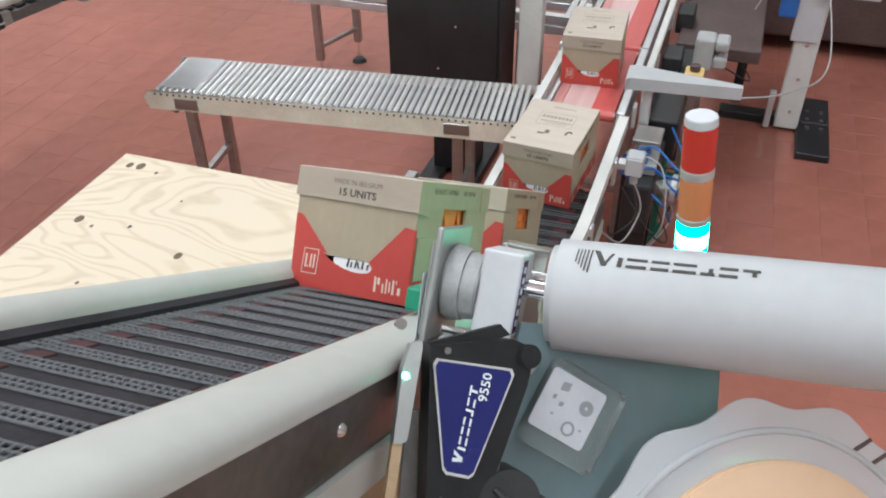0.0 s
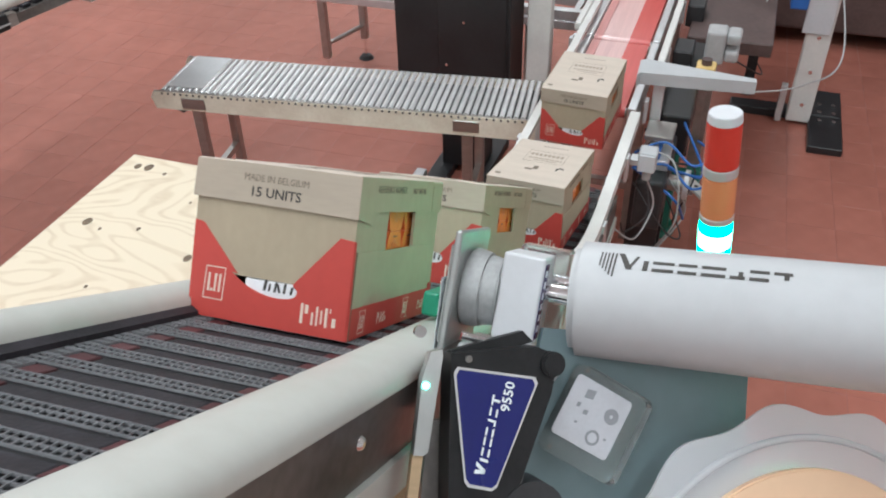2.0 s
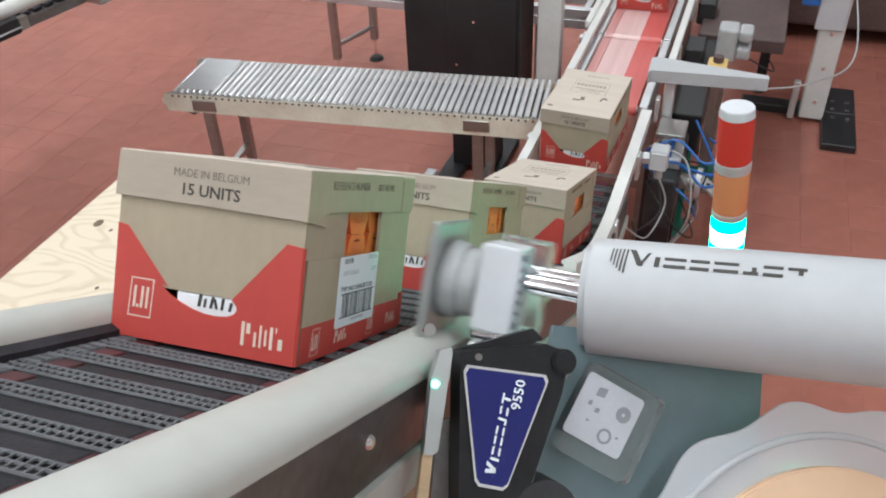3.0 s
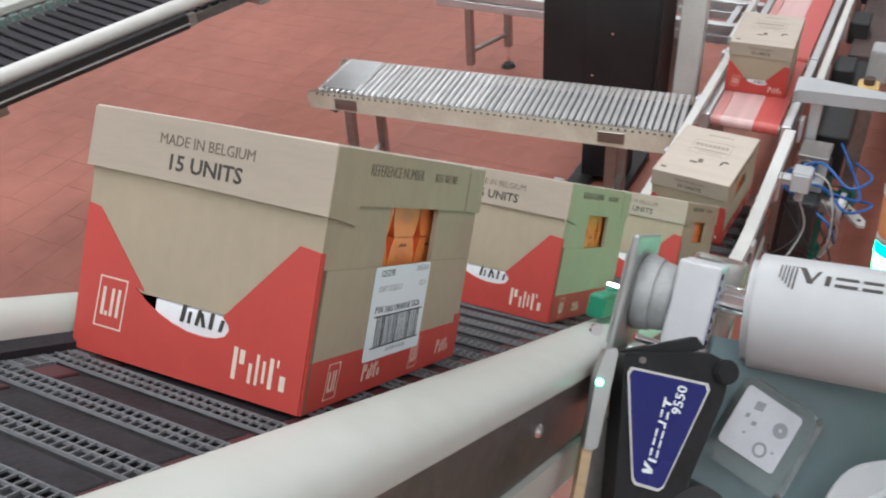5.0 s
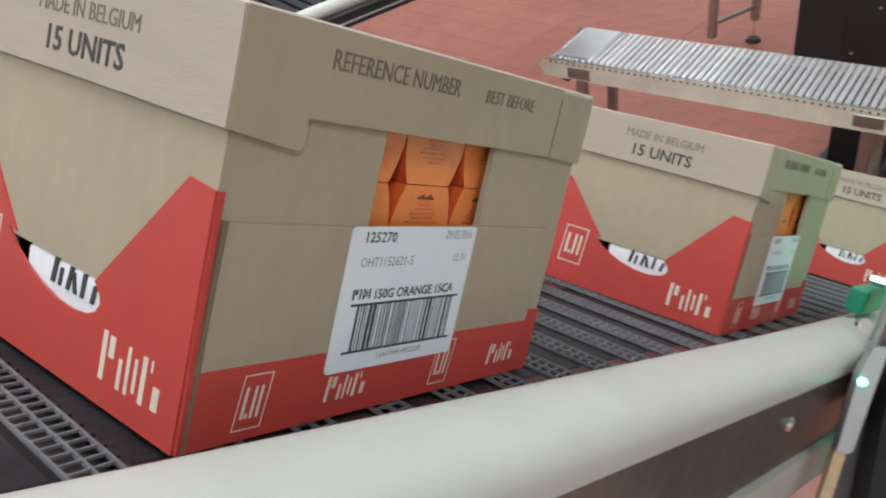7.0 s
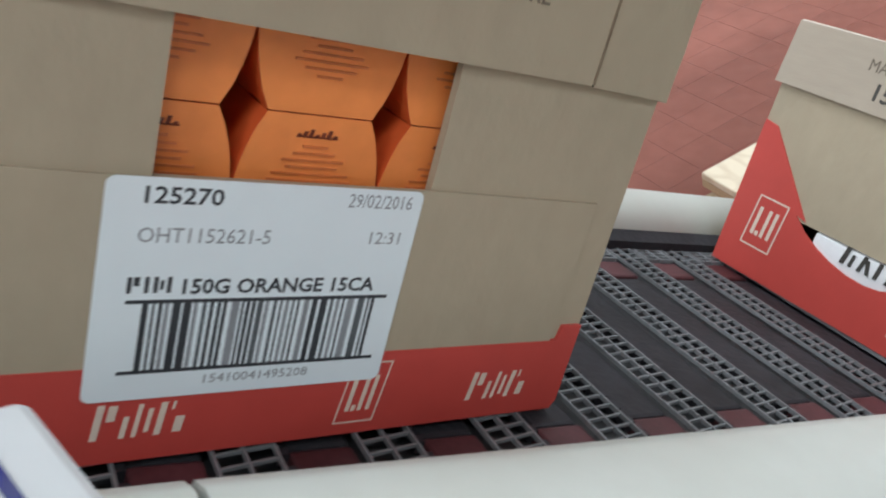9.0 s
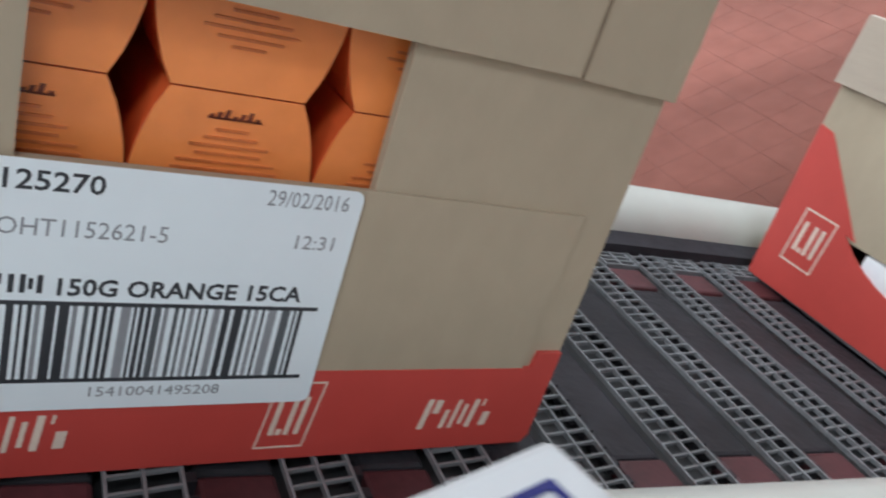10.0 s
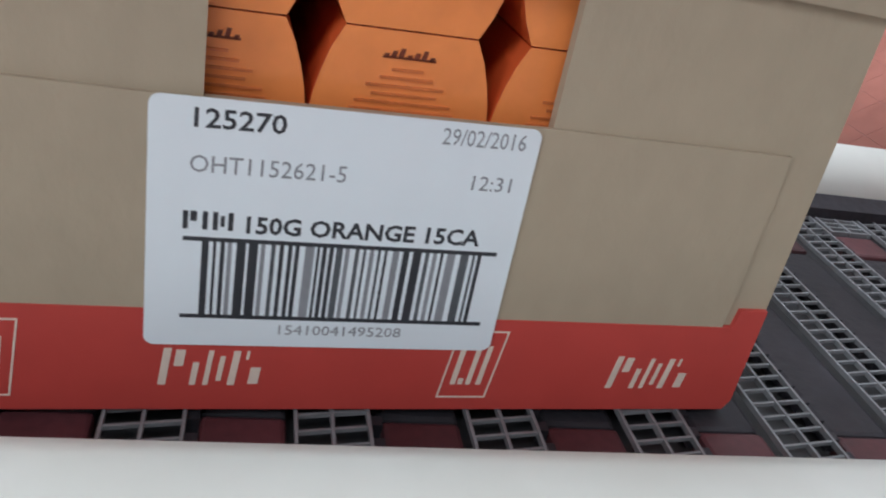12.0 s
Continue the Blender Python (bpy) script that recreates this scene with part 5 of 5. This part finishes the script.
def stack_light():
    base = INC @ Vector((0.70, -0.377, 0.164))
    c = thing("signal_tower", "signal tower with red, amber and lit green lens", "signal light", m=Matrix.Translation(base) @ pose(0, 0, 0, -5.5, 0, 0))
    R = 0.0218
    z = 0.0
    part("pole", C((0, 0, -0.30), (0, 0, z), 0.010, seg=14), ALU, c)
    for nm, h, mat in (("green_lens", 0.052, LENS_GREEN), ("ring", 0.010, ALU), ("amber_lens", 0.060, LENS_AMBER), ("ring", 0.014, ALU), ("red_lens", 0.062, LENS_RED), ("cap", 0.012, WHITE_PL)):
        part(nm, C((0, 0, z), (0, 0, z + h), R * (1.02 if nm == "ring" else 1), R * (0.93 if nm == "cap" else 1.02 if nm == "ring" else 1), seg=32, bevel=0.001), mat, c, smooth=True)
        z += h
    part("lit_core", C((0, 0, 0.012), (0, 0, 0.036), R * 1.01, seg=32), LENS_CORE, c, smooth=True)
    part("bracket", B(-0.22, 0.01, -0.05, -0.02, -0.30, -0.28, bevel=0.002, seg=1), ALU, c)
    new("lamp", tower_lamp).matrix_basis = c.matrix_basis @ pose(0, 0, 0.026)
    return c


def rail_sensor():
    m = INC @ pose(-0.619, -0.082, 0.0, 0, 0, 20)
    c = thing("rail_sensor", "white plastic sensor box with blue outlined sticker on the rail", "sensor", m=m)
    part("housing", B(-0.135, 0.0, -0.070, 0.0, 0.045, 0.095, bevel=0.003), GREY_WHITE, c)
    bm = bmesh.new()
    for a, b, d, e in ((-0.110, -0.012, -0.0125, -0.010), (-0.110, -0.012, -0.060, -0.0575), (-0.0145, -0.012, -0.0575, -0.0125)):
        m_box(bm, a, b, d, e, 0.0951, 0.0956)
    part("sticker", bm, NAVY, c, "blue sticker outline")
    part("bracket", B(-0.06, -0.03, -0.034, -0.028, 0.03, 0.046), ALU, c)
    return c


def side_barrier():
    m = Matrix.Translation((0.74, 1.815, 0)) @ pose(0, 0, 0, 0, 0, -10)
    c = thing("guard_rail", "white tubular guard rail over a black kick plate", "guard rail", m=m)
    part("tube", C((-2.5, 0, 1.30), (1.9, 0, 1.30), 0.022, seg=20), WHITE_PAINT, c, smooth=True)
    for x in (-1.79, -0.83, 0.13, 1.09):
        part("post", C((x, 0.0, 1.322), (x, 0.0, 2.35), 0.017, seg=14), GREY_WHITE, c, smooth=True)
        part("collar", C((x, 0, 1.318), (x, 0, 1.332), 0.023, seg=14), BLACK_PL, c, smooth=True)
        part("bracket", B(x - 0.02, x + 0.02, -0.02, 0.058, 1.205, 1.279), STEEL, c)
    part("upper_tube", C((-2.5, 0, 2.37), (1.9, 0, 2.37), 0.022, seg=20), WHITE_PAINT, c, smooth=True)
    part("kick_plate", B(-2.5, 0.76, -0.048, -0.024, 1.238, 1.285, bevel=0.003, seg=1), BLACK, c)
    part("plate_edge", B(-2.5, 0.76, -0.053, -0.0485, 1.254, 1.258), ALU, c)
    part("plate_end", B(0.761, 0.79, -0.046, -0.026, 1.243, 1.280), STEEL, c)
    d = thing("side_conveyor", "parallel dark belt conveyor with cream edge beam", "conveyor", m=m)
    part("bed", B(-2.5, 1.9, 0.06, 1.00, 1.20, 1.23), STEEL_DARK, d)
    bar = mesh_of("belt_bar", B(0, 0.030, 0.07, 0.52, 1.231, 1.242, bevel=0.002, seg=1), RUBBER)
    knob = mesh_of("cleat", C((0, 0, 1.2305), (0, 0, 1.250), 0.020, 0.014, 10), KNOB_GREEN)
    for i in range(98):
        o = new("belt_bar", bar)
        o.parent, o.matrix_basis = d, pose(-2.45 + i * 0.044, 0, 0)
        o = new("cleat", knob)
        o.parent, o.matrix_basis = d, pose(-2.44 + i * 0.044, 0.57, 0)
    part("edge_beam", B(-2.5, 1.9, 0.64, 0.71, 1.231, 1.262, bevel=0.006), CREAM, d)
    part("edge_beam", B(-2.5, 1.9, 0.90, 0.98, 1.231, 1.262, bevel=0.006), CREAM, d)
    for x in (-2.4, -1.7):
        for y in (0.10, 0.94):
            part("leg", B(x - 0.02, x + 0.02, y - 0.02, y + 0.02, 0, 1.20), STEEL, d)
    return c


def tiles(floor):
    """Quarry tiles: those near the line one by one, the rest in one sheet of pieces."""
    S, J = 0.20, 0.0015
    m0 = pose(0, 0, 0, 0, 0, 1.5)
    me = mesh_of("tile", B(0, S - J, 0, S - J, -0.006, 0.0, bevel=0.0006, seg=1), TILE)
    near, cells = [], []
    for i in range(-24, 47):
        for j in range(-24, 39):
            p = m0 @ Vector((i * S, j * S, 0))
            if -4.9 < p.x < 9.2 and -4.9 < p.y < 7.7:
                cells.append((i, j, p))
    cells.sort(key=lambda q: min((q[2].x - 3.3) ** 2 + (q[2].y + 0.9) ** 2, 0.6 * (q[2].x - 3.0) ** 2 + (q[2].y - 1.6) ** 2))
    for k, (i, j, p) in enumerate(cells):
        if k < 300:
            t = new("tile", me)
            t.parent, t.matrix_basis = floor, Matrix.Translation(p) @ pose(0, 0, 0, 0, 0, 1.5)
        else:
            near.append((i, j))
    vs, fs = [], []
    for i, j in near:
        n = len(vs)
        for x, y, z in ((0, 0, -0.006), (S - J, 0, -0.006), (S - J, S - J, -0.006), (0, S - J, -0.006), (0.0005, 0.0005, 0), (S - J - 0.0005, 0.0005, 0), (S - J - 0.0005, S - J - 0.0005, 0), (0.0005, S - J - 0.0005, 0)):
            vs.append(m0 @ Vector((i * S + x, j * S + y, z)))
        fs += [(n + 4, n + 5, n + 6, n + 7), (n, n + 1, n + 5, n + 4), (n + 1, n + 2, n + 6, n + 5), (n + 2, n + 3, n + 7, n + 6), (n + 3, n, n + 4, n + 7)]
    me2 = bpy.data.meshes.new("tiles")
    me2.from_pydata(vs, [], fs)
    me2.materials.append(TILE)
    t = new("tiles", me2)
    t.parent = floor
    tagged(t, "red quarry tiles further off", kind="stuff")


# ---- build ----
floor = hall()
climbing_conveyor()
level_conveyor()
roller_conveyor()
black_cabinet()
profile_table()
upright("grey_post", 2.98, 3.04, 0.37, 0.47, 1.9, WHITE_PAINT, "white painted steel post beside the conveyor")
upright("black_post", 3.30, 3.35, 0.46, 0.53, 1.9, BLACK, "black steel post behind the conveyor")
portal()
dark_machine()
swing_arm()
drive_unit()
wiring()
plywood_crate()
applicator = labeller()
stack_light()
rail_sensor()
side_barrier()

boxes = {"lead": carton()}
for key in ("second", "third", "fourth", "fifth"):
    boxes[key] = copy_thing(boxes["lead"], Matrix())
tags = {"lead": shipping_label()}
tags["second"] = copy_thing(tags["lead"], Matrix())
row0 = belt_row()
N_ROWS = int((LOW_S + 1.9 - TOP_S) / PITCH)
belt = [row0] + [copy_thing(row0, Matrix()) for _ in range(N_ROWS)]
tiles(floor)


# where each carton's leading corner is: seconds, metres up the line, sideways, turn
PLAN = {
    "lead": [(0, 0.676, 0.014, -7.0), (1, 0.535, 0.013, -3.4), (1.5, 0.461, 0.012, -1.6), (2.5, 0.301, 0.008, -0.4), (4.5, -0.002, -0.001, 2.5), (5.5, -0.151, 0, 3.0), (7.0, -0.375, 0, 3.2), (12, -1.128, 0, 3.2)],
    "second": [(0, 1.270, 0.010, -6.0), (2, 0.975, 0.014, -5.5), (4.5, 0.602, 0.017, -4.2), (5.5, 0.450, 0.010, -0.5), (7.0, 0.240, 0.001, 2.7), (9, -0.080, -0.014, 2.7), (12, -0.531, -0.016, 2.7)],
    "third": [(0, 2.069, -0.012, -4.2), (1.5, 1.838, -0.014, -4.4), (5.5, 1.236, -0.012, -5.5), (9.5, 0.634, -0.002, -5), (12, 0.258, 0.000, 1.0)],
    "fourth": [(0, 2.915, -0.006, 4.0), (1.0, 2.615, -0.004, 1.5), (1.5, 2.492, -0.006, -1.5), (2.5, 2.330, -0.012, -3.0), (5.5, 1.878, -0.016, -4.5), (12, 0.900, -0.012, -4.5)],
    "fifth": [(0, 4.60, -0.01, 2.0), (4.5, 3.10, -0.01, 2.0), (5.5, 2.77, -0.012, 2.0), (6.5, 2.50, -0.012, 0.0), (12, 1.672, -0.012, -3.5)],
}


def at(plan, t):
    for (t0, *a), (t1, *b) in zip(plan, plan[1:]):
        if t <= t1:
            k = (t - t0) / (t1 - t0)
            return [p + (q - p) * k for p, q in zip(a, b)]
    return plan[-1][1:]


def box_pose(key, t):
    s, y, yaw = at(PLAN[key], t)
    # a long box bridges the bend: its heel and toe both touch the belt
    a, b = along(s, 0, y).translation, along(s + CL, 0, y).translation
    d = (b - a).normalized()
    tilt = math.degrees(math.atan2(-d.z, d.x))
    return Matrix.Translation(a) @ pose(0, 0, 0.0004, 0, tilt, 0) @ pose(0, 0, 0, LEAN * lean(s + CL / 2), 0, 0) @ pose(0, 0, 0, 0, 0, yaw)


STROKES = {"lead": 2.79, "second": 6.66}
REACH = 0.1135


def ram(t):
    """How far the ram head stands out."""
    for t0 in STROKES.values():
        for a, b, va, vb in ((t0 - 0.20, t0, 0, REACH), (t0, t0 + 0.06, REACH, REACH), (t0 + 0.06, t0 + 0.30, REACH, 0)):
            if a <= t <= b:
                k = (t - a) / (b - a)
                k = k * k * (3 - 2 * k)
                return va + (vb - va) * k
    return 0.0


def motions():
    times = [i * 0.25 for i in range(49)]
    for key, ob in boxes.items():
        walk(ob, [(t, box_pose(key, t)) for t in times])
    for i, ob in enumerate(belt):
        s0 = TOP_S + 0.03 + i * PITCH
        walk(ob, [(t, loop_pose(s0 - SPEED * t)) for t in [k / 6 for k in range(73)]])
    head = next(o for o in applicator.children if o.name.startswith("applicator_head"))
    fine = sorted({round(k * 0.5, 2) for k in range(25)} | {round(t0 + d * 0.04, 2) for t0 in STROKES.values() for d in range(-6, 10)})
    walk(head, [(t, pose(0, ram(t), 0)) for t in fine])
    for i, (key, t0) in enumerate(STROKES.items()):
        on_box = pose(0.0825, -0.0022, 0.025)
        lift = INC.inverted() @ box_pose(key, t0) @ on_box
        rows = []
        for t in sorted(set(fine) | {t0}):
            if t <= t0:
                rows.append((t, INC @ Matrix.Translation((0, ram(t) - REACH - 0.0004 * i, 0)) @ lift))
            else:
                rows.append((t, box_pose(key, t) @ on_box))
        walk(tags[key], rows)


motions()
